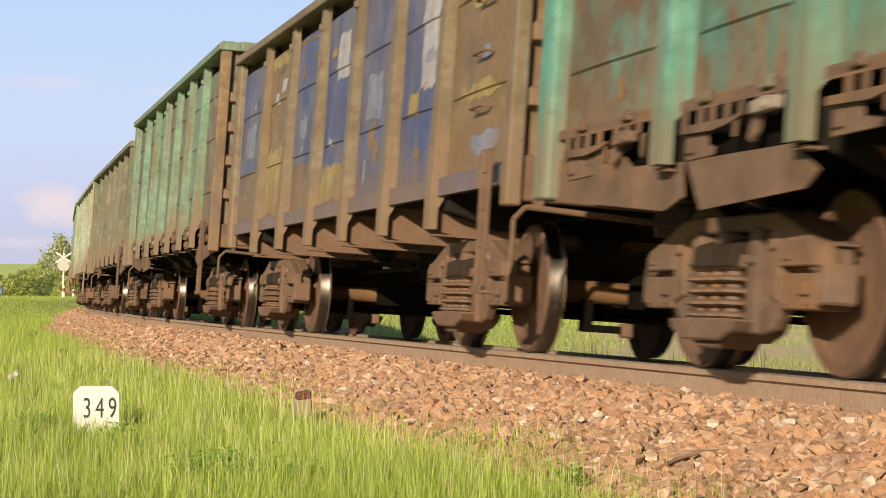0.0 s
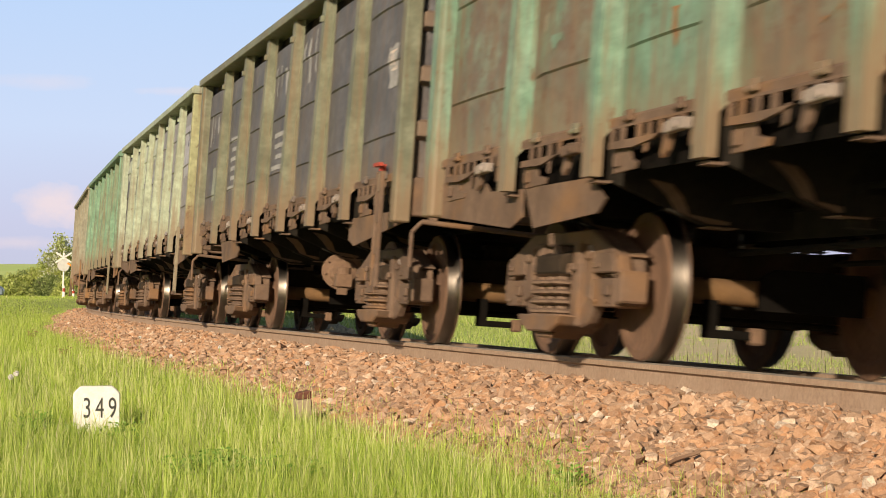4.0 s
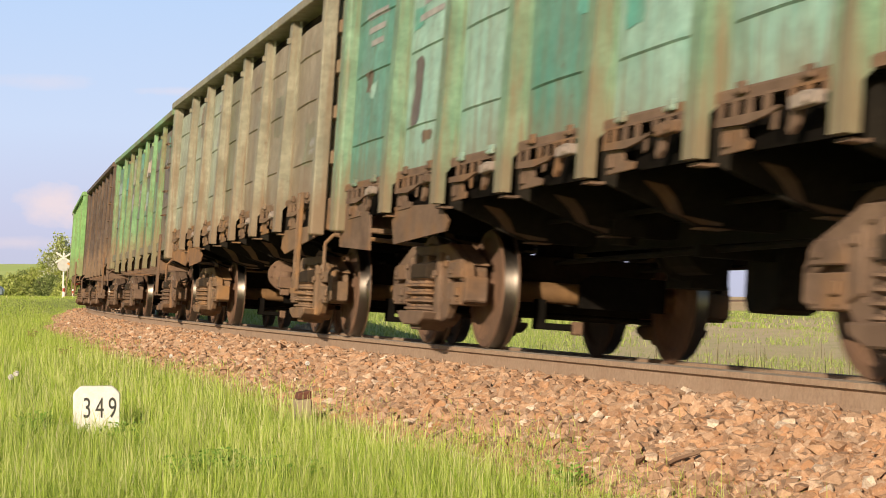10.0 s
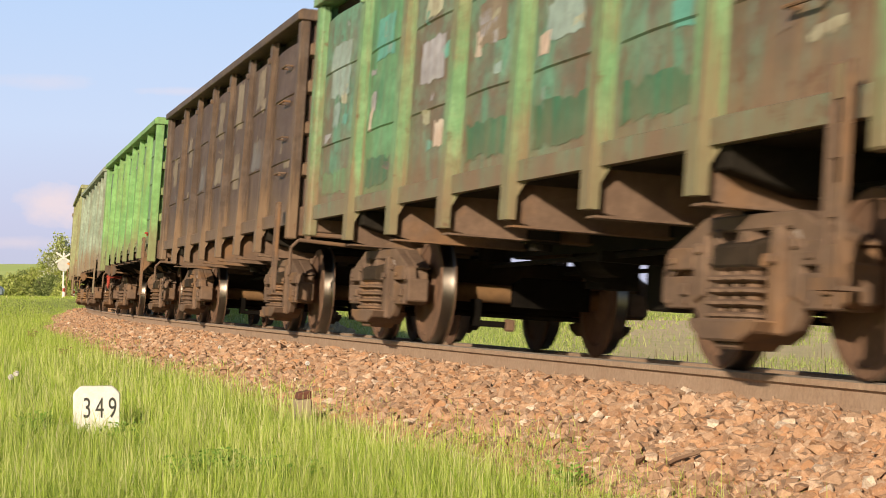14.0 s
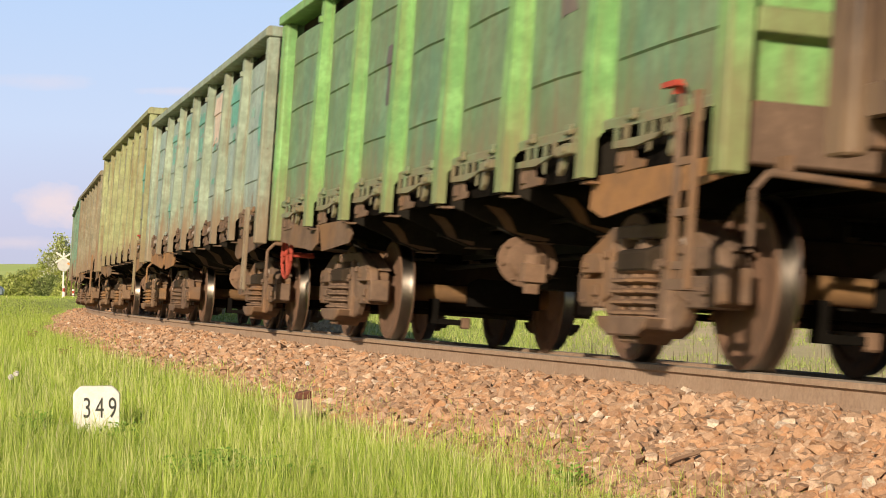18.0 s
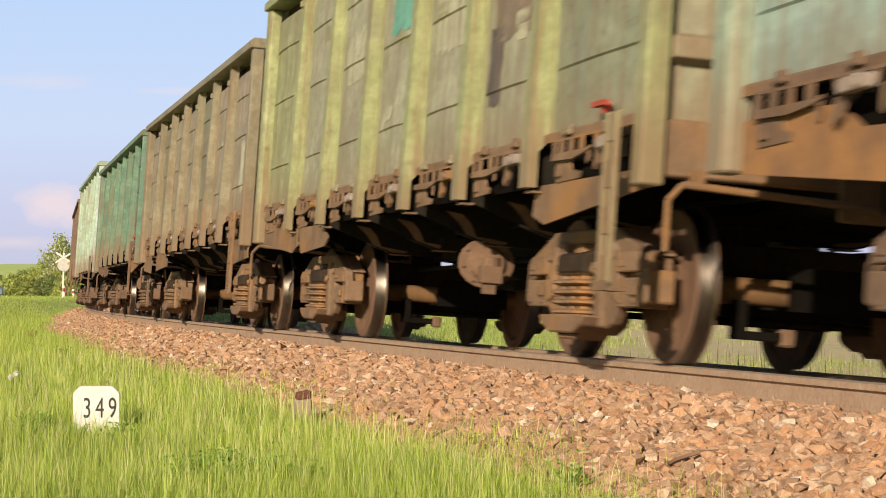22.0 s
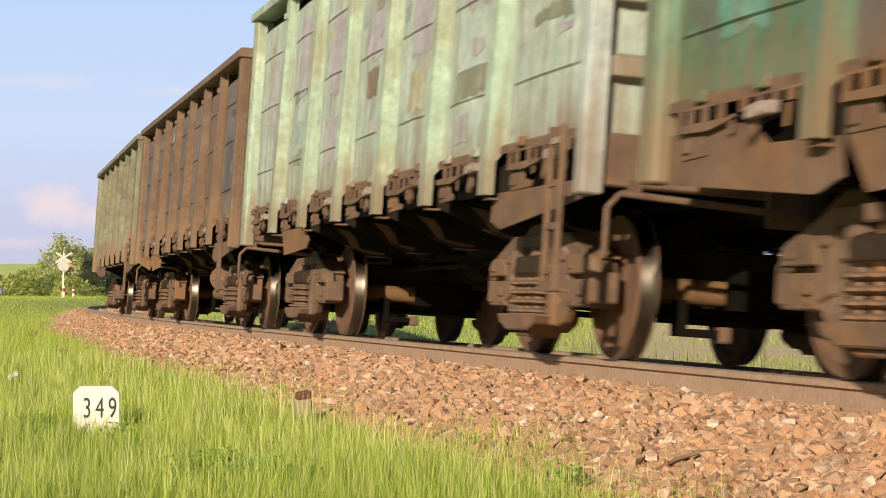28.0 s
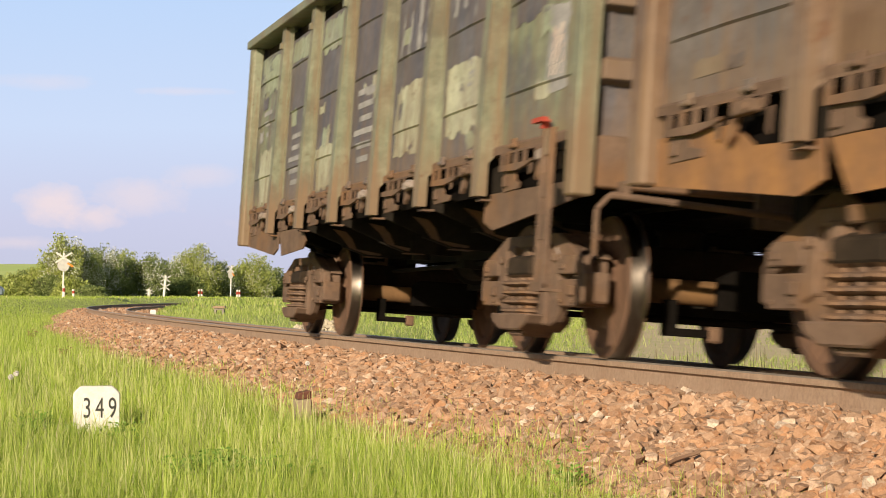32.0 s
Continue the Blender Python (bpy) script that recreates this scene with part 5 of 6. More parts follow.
WAGONS = [
    wagon(0, "hatch", 3.48, "teal open wagon with rust along the lower edges", [TEAL_RUST, TEAL_RUST, TEAL, TEAL_RUST, TEAL, TEAL, TEAL], TEAL, tank=False, marks=MARKS[0]),
    wagon(1, "flat", 3.48, "blue and ochre painted open wagon, rusty and faded", [BLUEGREY, OCHRE, BLUEGREY, BLUEGREY, BLUEGREY, BLUEGREY, OCHRE], tone((0.27, 0.21, 0.13), None, 0.6), end=OCHRE, warm=RUSTDUST, tank=False, marks=MARKS[1]),
    wagon(2, "hatch", 3.79, "tall green open wagon with brown rust stains", [GREEN_RUST, GREEN_RUST, GREEN, GREEN_RUST, GREEN_RUST, GREEN, GREEN_RUST], GREEN, ladder=OCHRE, tank=False, marks=MARKS[2]),
    wagon(3, "hatch", 3.48, "dark grey open wagon with olive posts and faded writing", [SLATE] * 7, tone((0.24, 0.25, 0.16), None, 0.4), marks=MARKS[3]),
    wagon(4, "hatch", 3.48, "sage green open wagon with grey patched panels", [SLATE, SLATE, PALEGREEN, GREYLAV, GREYLAV, GREYLAV, GREYLAV], MOSS, ladder=tone((0.46, 0.45, 0.22), (0.40, 0.22, 0.08), 0.6), tank=False, marks=MARKS[4]),
    wagon(5, "hatch", 3.48, "teal open wagon with faded white writing", [TEAL, MINT, MINT, TEAL, MINT, MINT, MINT], tone((0.22, 0.40, 0.25), None, 0.4), tank=False, marks=MARKS[5]),
    wagon(6, "hatch", 3.48, "tan brown dust-covered open wagon", [SAGETAN, SAGETAN, SAGETAN, TAN_GREEN, TAN, TAN, TAN], tone((0.40, 0.38, 0.27), None, 0.3), warm=TANDUST, marks=MARKS[6]),
    wagon(7, "flat", 3.48, "patched green open wagon with rust and bare spots", [PATCHY, GRASSGREEN, PATCHY, PATCHY, PATCHY, PATCHY, GREEN_RUST], tone((0.22, 0.45, 0.20), (0.30, 0.24, 0.12), 0.5), end=GRASSGREEN, tank=False, marks=MARKS[7]),
    wagon(8, "flat", 3.48, "dark brown open wagon with faded pale patches", DARKBROWN, tone((0.12, 0.075, 0.055), None, 0.5), tank=False, marks=MARKS[8]),
    wagon(9, "hatch", 3.48, "fresh green open wagon with lime posts and red hand wheel", FRESH, LIME, end=LIME, wheel_red=True, lower=FRESH, marks=MARKS[9]),
    wagon(10, "hatch", 3.48, "grey-green open wagon with teal paint patches", [GREYTEAL] * 7, tone((0.38, 0.48, 0.36), None, 0.4), end=TAN_GREEN, marks=MARKS[10]),
    wagon(11, "hatch", 3.79, "yellow-green open wagon with dusty panels", [YELLOWGREEN, KHAKI, KHAKI, KHAKI, KHAKI, KHAKI, SAGE], YELLOWGREEN, end=KHAKI, warm=TANDUST, marks=MARKS[11]),
    wagon(12, "hatch", 3.48, "tan open wagon under brown dust", [TAN, TAN_GREEN, TAN, TAN, TAN_GREEN, TAN, TAN], tone((0.34, 0.30, 0.19), None, 0.3), warm=TANDUST, tank=False, marks=MARKS[12]),
    wagon(13, "hatch", 3.48, "dark grey and green open wagon with teal posts", [DEEPGREEN, VIOLET, DEEPGREEN, VIOLET, VIOLET, DEEPGREEN, VIOLET], tone((0.17, 0.34, 0.23), None, 0.45), marks=MARKS[13]),
    wagon(14, "hatch", 3.79, "pale mint green open wagon with lavender patches", PALE, PALEPOST, end=PALE, ladder=tone((0.60, 0.72, 0.74), (0.52, 0.62, 0.62), 0.4, 0.3), tank=False, marks=MARKS[14]),
    wagon(15, "hatch", 3.48, "rust brown open wagon with grey panels", [GREYVIOLET, RUSTBROWN, GREYVIOLET, GREYVIOLET, GREYVIOLET, RUSTBROWN, GREYVIOLET], RUSTBROWN, end=tone((0.28, 0.12, 0.05), None, 0.6), warm=DUST, marks=MARKS[15]),
    wagon(16, "hatch", 3.48, "olive green last wagon with dark violet panels and faded letters", [OLIVE_PANEL, VIOLET, VIOLET, VIOLET, VIOLET, VIOLET, OLIVE_PANEL], OLIVE, tank=False, marks=MARKS[16]),
]


# ---- sky and distance ----
def sky_backdrop():
    m = bpy.data.materials.new("sky_colours")
    m.use_nodes = True
    tr = m.node_tree
    tr.nodes.clear()
    out = tr.nodes.new("ShaderNodeOutputMaterial")
    em = tr.nodes.new("ShaderNodeEmission")
    tr.links.new(em.outputs[0], out.inputs[0])
    tc = tr.nodes.new("ShaderNodeTexCoord")
    sep = tr.nodes.new("ShaderNodeSeparateXYZ")
    tr.links.new(tc.outputs["Object"], sep.inputs[0])
    div = tr.nodes.new("ShaderNodeMath")
    div.operation, div.inputs[1].default_value = "DIVIDE", 700.0
    tr.links.new(sep.outputs[2], div.inputs[0])
    col = ramp(tr, div.outputs[0], [(0.0, (0.565, 0.575, 0.725)), (0.22, (0.61, 0.63, 0.82)), (0.5, (0.62, 0.73, 0.95)), (1.0, (0.50, 0.68, 0.97))])
    wave = tr.nodes.new("ShaderNodeMapping")
    wave.inputs["Scale"].default_value = (1 / 60, 1 / 60, 1 / 42)
    tr.links.new(tc.outputs["Object"], wave.inputs[0])
    puff = noise_tex(tr, wave.outputs[0], 1.0, 7, 0.6)
    # banks of cloud: place along the horizon and height, half width, half height, thickness
    for x, z, hw, hh, thick in ((-800, 192, 125, 75, 0.95), (-720, 165, 110, 50, 0.8), (-630, 205, 190, 70, 0.55), (-500, 250, 140, 45, 0.38), (-860, 110, 140, 26, 0.45), (-540, 425, 170, 16, 0.35), (-820, 440, 200, 30, 0.3), (-250, 150, 300, 40, 0.3), (300, 200, 350, 60, 0.3)):
        mp = tr.nodes.new("ShaderNodeMapping")
        mp.inputs["Location"].default_value = (-x / hw, 0, -z / hh)
        mp.inputs["Scale"].default_value = (1 / hw, 0, 1 / hh)
        tr.links.new(tc.outputs["Object"], mp.inputs[0])
        far = tr.nodes.new("ShaderNodeVectorMath")
        far.operation = "LENGTH"
        tr.links.new(mp.outputs[0], far.inputs[0])
        rag = tr.nodes.new("ShaderNodeMath")
        rag.operation, rag.inputs[1].default_value = "MULTIPLY_ADD", 0.75
        tr.links.new(puff, rag.inputs[0])
        tr.links.new(far.outputs["Value"], rag.inputs[2])
        col = mix(tr, ramp(tr, rag.outputs[0], [(0.0, (thick, thick, thick)), (0.55, (0.8 * thick,) * 3), (0.9, (0.25 * thick,) * 3), (1.0, (0, 0, 0))]), col, (0.93, 0.76, 0.76))
    tr.links.new(col, em.inputs[0])
    em.inputs[1].default_value = 0.84
    bm = bmesh.new()
    r = 4300.0
    cols = []
    for k in range(-30, 31):
        a = radians(k * 1.2)
        cols.append([bm.verts.new((r * math.sin(a), r * math.cos(a), z)) for z in (-80, 0, 200, 500, 1000)])
    for a, b in zip(cols, cols[1:]):
        for j in range(4):
            bm.faces.new((a[j], a[j + 1], b[j + 1], b[j]))
    ob = put("backdrop", mesh_of("backdrop", bm), None)
    ob.data.materials.clear()
    ob.data.materials.append(m)
    ob.visible_shadow = False
    return tagged(ob, "pale blue evening sky with soft pinkish clouds", "sky", kind="structure")


sky_backdrop()


# ---- grass ----
def leaf_material(name, stops, through_light=0.3):
    m = bpy.data.materials.new(name)
    m.use_nodes = True
    tr = m.node_tree
    b = tr.nodes["Principled BSDF"]
    b.inputs["Roughness"].default_value = 0.6
    g = tr.nodes.new("ShaderNodeNewGeometry")
    col = ramp(tr, g.outputs["Random Per Island"], stops)
    v = coords(tr, by_object=False)
    big = noise_tex(tr, v, 0.5, 4, 0.6)
    col = mix(tr, ramp(tr, big, [(0.35, (0, 0, 0)), (0.7, (0.45, 0.45, 0.45))]), col, tuple(0.75 * c for c in stops[0][1]))
    tr.links.new(col, b.inputs["Base Color"])
    t = tr.nodes.new("ShaderNodeBsdfTranslucent")
    tr.links.new(col, t.inputs[0])
    mx = tr.nodes.new("ShaderNodeMixShader")
    mx.inputs[0].default_value = through_light
    tr.links.new(b.outputs[0], mx.inputs[1])
    tr.links.new(t.outputs[0], mx.inputs[2])
    tr.links.new(mx.outputs[0], tr.nodes["Material Output"].inputs[0])
    return m


GRASS = leaf_material("meadow_grass", [(0.0, (0.17, 0.27, 0.03)), (0.25, (0.34, 0.46, 0.05)), (0.55, (0.48, 0.59, 0.09)), (0.8, (0.57, 0.64, 0.16)), (0.94, (0.64, 0.64, 0.26)), (1.0, (0.76, 0.66, 0.42))], 0.38)
DARKGRASS = leaf_material("far_side_grass", [(0.0, (0.22, 0.30, 0.06)), (0.5, (0.36, 0.45, 0.09)), (0.85, (0.48, 0.53, 0.16)), (1.0, (0.58, 0.52, 0.26))], 0.35)


def blades(name, label, x, y, height, width, rng, material, lean=0.35, rungs=4):
    n = len(x)
    z = ground_z(x, y) - 0.02
    nt, _ = track_n(x, y)
    z = np.where((nt > -5.2) & (nt < 2.2), np.maximum(z, bed(nt) - 0.03), z)
    turn = rng.uniform(0, 2 * np.pi, n)
    tilt = rng.normal(0, lean, n) * height
    way = rng.uniform(0, 2 * np.pi, n)
    dx, dy = np.cos(turn) * width / 2, np.sin(turn) * width / 2
    lx, ly = np.cos(way) * tilt, np.sin(way) * tilt
    rings = []
    steps = {2: ((0.0, 1.0, 0.0), (1.0, 0.15, 1.0)), 3: ((0.0, 0.9, 0.0), (0.55, 0.9, 0.3), (1.0, 0.12, 1.0)),
             4: ((0.0, 0.8, 0.0), (0.4, 1.0, 0.18), (0.75, 0.7, 0.55), (1.0, 0.12, 1.0))}[rungs]
    for f, wd, bend in steps:
        cx, cy, cz = x + lx * bend, y + ly * bend, z + height * f * (1 - 0.15 * bend * np.abs(tilt) / height)
        rings.append(np.stack([np.stack([cx - dx * wd, cy - dy * wd, cz], 1), np.stack([cx + dx * wd, cy + dy * wd, cz], 1)], 1))
    verts = np.stack(rings, 1).reshape(-1, 3)
    base = np.arange(n)[:, None] * 2 * len(steps)
    faces = np.concatenate([base + np.array([[2 * k, 2 * k + 1, 2 * k + 3, 2 * k + 2]]) for k in range(len(steps) - 1)])
    ob = bulk(name, verts, faces, material)
    return tagged(ob, label, "grass", kind="stuff")


def meadow():
    rng = np.random.default_rng(21)
    xs, ys, hs, ws = [], [], [], []
    for y0, y1, per, h, wd in ((7.5, 10.5, 4600, 0.145, 0.0030), (10.5, 15, 2900, 0.145, 0.0038), (15, 24, 1150, 0.15, 0.006), (24, 45, 340, 0.165, 0.0088), (45, 75, 220, 0.11, 0.013), (75, 135, 80, 0.08, 0.024), (135, 190, 14, 0.10, 0.07)):
        left = -0.235 * y1 - 1.5
        right = 1.6 if y0 < 24 else 0.0
        count = int((right - left) * (y1 - y0) * per)
        x, y = rng.uniform(left, right, count), rng.uniform(y0, y1, count)
        n, along = track_n(x, y)
        n = n + 0.95 * smooth(45, 88, along)
        clump = np.array([noise.noise(Vector((a * 1.1, b * 1.1, 0))) for a, b in zip(x, y)])
        keep = (rng.uniform(0, 1, count) < smooth(1.25, 2.15, n + 0.35 * clump) + 0.004) & (n > 0.75)
        x, y, n, clump = x[keep], y[keep], n[keep], clump[keep]
        xs.append(x), ys.append(y)
        near_stone = (np.abs(x + 2.2) < 0.45) & (y > 11.6) & (y < 13.4)
        hs.append(np.where(near_stone | ((np.abs(x + 0.93) < 0.22) & (y > 13.2) & (y < 14.3)), 0.45, 1.0) * h * rng.lognormal(0, 0.36, len(x)) * (0.95 + 0.35 * clump) * (0.6 + 0.4 * smooth(1.3, 2.4, n)))
        ws.append(wd * rng.uniform(0.7, 1.4, len(x)))
    x, y, h, w = (np.concatenate(a) for a in (xs, ys, hs, ws))
    for belt, label in ((y < 24, "tall fresh yellow-green meadow grass beside the ballast"), (y >= 24, "yellow-green meadow grass further along the line")):
        blades("grass", label, x[belt], y[belt], np.clip(h[belt], 0.04, 0.34), w[belt], rng, GRASS, 0.42, 3 if belt[0] else 2)
    # the far side of the line
    xs, ys, hs, ws = [], [], [], []
    for y0, y1, per, h, wd in ((19, 34, 150, 0.075, 0.008), (34, 55, 75, 0.085, 0.015), (55, 90, 36, 0.11, 0.026), (90, 185, 11, 0.15, 0.08)):
        count = int((0.25 * y1 + 0.26 * y1) * (y1 - y0) * per)
        x, y = rng.uniform(-0.26 * y1, 0.25 * y1, count), rng.uniform(y0, y1, count)
        n, _ = track_n(x, y)
        patch = np.array([noise.noise(Vector((a * 0.22, b * 0.07, 3))) for a, b in zip(x, y)])
        fine = np.array([noise.noise(Vector((a * 0.9, b * 0.35, 7))) for a, b in zip(x, y)])
        open_soil = smooth(0.05, 0.10, x / y + 0.02 * fine)
        keep = (n < -4.1 + 1.5 * smooth(50, 72, y)) & (rng.uniform(0, 1, count) < (1 - open_soil) + open_soil * (0.06 + 0.8 * smooth(0.0, 0.5, patch + 0.6 * fine)))
        xs.append(x[keep]), ys.append(y[keep])
        hs.append(h * rng.lognormal(0, 0.4, keep.sum()))
        ws.append(wd * rng.uniform(0.7, 1.4, keep.sum()))
    x, y, h, w = (np.concatenate(a) for a in (xs, ys, hs, ws))
    blades("grass", "green grass and weeds beyond the track", x, y, np.clip(h, 0.04, 0.4), w, rng, DARKGRASS, 0.45, 2)
    # dry dark stalks beyond the far rail
    count = 170
    y = rng.uniform(27, 46, count)
    x = y * rng.uniform(0.02, 0.225, count)
    x += 0.35 * np.sin(7 * x)
    blades("dry_stalks", "thin dark dry weed stalks beyond the track", x, y, rng.uniform(0.15, 0.55, count), np.full(count, 0.014), rng, grimy("dry_stalk", (0.10, 0.085, 0.04), (0.16, 0.13, 0.06)), 0.06)
    # single tall stems that stand out of the near meadow
    count = 6500
    y = rng.uniform(8, 26, count)
    x = rng.uniform(-0.23, 0.08, count) * y
    n, _ = track_n(x, y)
    keep = (n > 1.75) & ~((np.abs(x + 2.2) < 0.4) & (y > 11.5) & (y < 13.4))
    pale = leaf_material("pale_stem", [(0.0, (0.46, 0.52, 0.14)), (0.7, (0.60, 0.62, 0.24)), (1.0, (0.70, 0.64, 0.40))], 0.3)
    blades("grass_stems", "pale upright grass stems in the meadow", x[keep], y[keep], rng.uniform(0.16, 0.33, keep.sum()), np.full(keep.sum(), 0.0032) * (y[keep] / 10), rng, pale, 0.14)


meadow()


# ---- marker stone, stake, litter on the ballast ----
def marker_stone():
    st = tagged(new("kilometre_stone"), "white-painted marker stone with black numerals in the grass", "marker stone")
    st.matrix_basis = pose(-2.215, 13.25, -0.52, 0, 0, 9)
    bm = bmesh.new()
    wd, h, c = 0.148, 0.365, 0.045
    prism(bm, [(-wd, -0.15), (wd, -0.15), (wd, h - c), (wd - c, h), (-wd + c, h), (-wd, h - c)], -0.045, 0.045)
    part("stone", bm, WHITE, st, bevel=0.008)
    for k, ch in enumerate("349"):
        cu = bpy.data.curves.new("numeral", "FONT")
        cu.body, cu.size, cu.extrude, cu.align_x = ch, 0.185, 0.0015, "CENTER"
        tmp = bpy.data.objects.new("numeral", cu)
        me = bpy.data.meshes.new_from_object(tmp)
        bpy.data.objects.remove(tmp)
        me.materials.clear()
        put("numeral", me, BLACK, st, pose(-0.060 + 0.080 * k, -0.0475, 0.165, 90, 0, 0) @ Matrix.Diagonal((0.62, 1, 1, 1)), "worn black numeral")
    return st


marker_stone()


def stake():
    st = tagged(new("survey_stake"), "short weathered concrete stake with a rusty cap", "stake")
    st.matrix_basis = pose(-0.955, 14.2, -0.5, 2, -3, 20)
    bm = bmesh.new()
    box(bm, -0.055, 0.055, -0.05, 0.05, -0.1, 0.215)
    part("shaft", bm, grimy("weathered_tan_concrete", (0.36, 0.29, 0.19), (0.27, 0.21, 0.14), 8.0), st, bevel=0.01)
    bm = bmesh.new()
    prism(bm, [(-0.045, 0.217), (0.052, 0.217), (0.05, 0.275), (-0.035, 0.262)], -0.045, 0.045)
    part("cap", bm, grimy("rust_cap", (0.15, 0.055, 0.035), (0.10, 0.045, 0.03)), st, bevel=0.006)
    return st


stake()


def ballast_litter():
    for x, y, ln, turn in ((1.67, 9.75, 0.24, -14), (1.85, 9.5, 0.17, -10), (1.06, 12.15, 0.10, 5), (1.25, 12.05, 0.11, -10), (-0.35, 17.0, 0.12, 0)):
        n = float(track_n(np.array([x]), np.array([y]))[0][0])
        bm = bmesh.new()
        box(bm, -ln / 2, ln / 2, -0.05, 0.05, -0.03, 0.03)
        ob = part("sleeper_end_plate", bm, grimy("brown_plate", (0.085, 0.05, 0.035), (0.12, 0.07, 0.045)), None, bevel=0.006)
        ob.matrix_basis = pose(float(x), float(y), float(bed(n)) + 0.002, 0, 4, turn)
        tagged(ob, "dark rusty sleeper plate half buried in the ballast", "metal plate", "plates in the ballast")
    x, y = 1.076, 9.08
    n = float(track_n(np.array([x]), np.array([y]))[0][0])
    bm = bmesh.new()
    pts = [Vector((-0.15, 0, 0)), Vector((-0.05, 0.01, 0.02)), Vector((0.06, -0.01, 0.025)), Vector((0.16, 0.01, 0.0))]
    for a, b in zip(pts, pts[1:]):
        cyl(bm, a, b, 0.009, 7)
    ob = part("stick", bm, grimy("bark", (0.15, 0.08, 0.05), (0.22, 0.14, 0.09)), None)
    ob.matrix_basis = pose(x, y, float(bed(n)) + 0.03, 0, -14, 12)
    tagged(ob, "broken brown stick lying on the ballast", "stick")


ballast_litter()


def weed(x, y, size, seed, leaf_col, label):
    """A small leafy plant: stems with pairs of leaflets."""
    rng = random.Random(seed)
    wd = tagged(new("weed"), label, "plant", "weeds in the grass")
    wd.matrix_basis = pose(x, y, float(ground_z(x, y)))
    stems, leaves = bmesh.new(), bmesh.new()
    for k in range(34):
        a, out, h = rng.uniform(0, 6.28), rng.uniform(0.04, 0.16) * size, rng.uniform(0.10, 0.26) * size
        prev = Vector((0, 0, 0))
        for j in range(1, 6):
            f = j / 5
            p = Vector((math.cos(a) * out * f * f, math.sin(a) * out * f * f, h * f))
            cyl(stems, prev, p, 0.003, 4)
            prev = p
            if j > 1:
                for sgn in (-1, 1):
                    d = Vector((math.cos(a + sgn * 1.2), math.sin(a + sgn * 1.2), 0.25)) * rng.uniform(0.018, 0.04) * size
                    q = d.cross(Vector((rng.gauss(0, 0.5), -1.0, rng.gauss(0, 0.5)))).normalized() * 0.009 * size
                    v = [leaves.verts.new(c) for c in (p, p + d * 0.5 + q, p + d, p + d * 0.5 - q)]
                    leaves.faces.new(v)
    tagged(part("stalk", stems, DARKGRASS, wd), kind="stuff")
    tagged(part("foliage", leaves, leaf_col, wd), kind="stuff")
    return wd


WEEDLEAF = leaf_material("weed_leaf", [(0.0, (0.15, 0.30, 0.04)), (0.6, (0.24, 0.42, 0.07)), (1.0, (0.34, 0.52, 0.10))], 0.45)
for k, (x, y, sz) in enumerate(((-1.08, 9.3, 0.75), (-0.95, 9.2, 0.7), (-1.16, 9.15, 0.7), (-1.0, 9.4, 0.75), (-0.85, 9.3, 0.65), (-0.75, 9.2, 0.7), (-0.6, 9.25, 0.6), (-2.55, 13.3, 0.6), (-2.62, 13.0, 0.6), (-2.5, 12.7, 0.7), (-2.1, 11.9, 0.6), (-2.85, 12.2, 0.7), (-1.75, 11.2, 0.8), (-1.14, 9.75, 0.62), (-1.08, 9.9, 0.6), (-1.02, 9.7, 0.6), (-1.2, 9.65, 0.55), (0.55, 9.1, 0.8), (0.72, 10.1, 0.6))):
    weed(x, y, sz, k, WEEDLEAF, "small dark green leafy weed in the grass")

DOCKLEAF = leaf_material("dock_leaf", [(0.0, (0.22, 0.09, 0.05)), (1.0, (0.34, 0.17, 0.10))])
for k, (x, y, sz) in enumerate(((-7.95, 40.0, 0.9), (-5.13, 28.0, 0.8))):
    weed(x, y, sz, 30 + k, DOCKLEAF, "reddish brown dock plant standing in the grass")


def seed_head(x, y, h, seed):
    rng = random.Random(seed)
    d = tagged(new("dandelion"), "dandelion with a pale seed head in the grass", "flower", "dandelions in the grass")
    d.matrix_basis = pose(x, y, float(ground_z(x, y)))
    bm = bmesh.new()
    cyl(bm, (0, 0, 0), (0.01, 0, h), 0.003, 5)
    part("stem", bm, DARKGRASS, d)
    bm = bmesh.new()
    for k in range(40):
        v = Vector((rng.gauss(0, 1), rng.gauss(0, 1), rng.gauss(0, 1))).normalized() * 0.022
        cyl(bm, Vector((0.01, 0, h)), Vector((0.01, 0, h)) + v, 0.0015, 3, 0.004)
    part("seed_head", bm, WHITE, d, "fluffy white seed head")


for k, (x, y, h) in enumerate(((-3.1, 15.0, 0.33), (-3.16, 15.1, 0.30), (-2.9, 22.0, 0.3), (-1.2, 18.2, 0.3), (-4.4, 30.0, 0.3), (-2.6, 24.0, 0.3))):
    seed_head(x, y, h, k)


# ---- crossing signs and posts in the distance ----
SIGNWHITE = grimy("weathered_sign_white", (0.58, 0.57, 0.54), (0.46, 0.45, 0.43), 3.0, 0.7)
SIGNBACK = grimy("sign_back_grey", (0.42, 0.41, 0.39), (0.34, 0.33, 0.32), 3.0, 0.6)


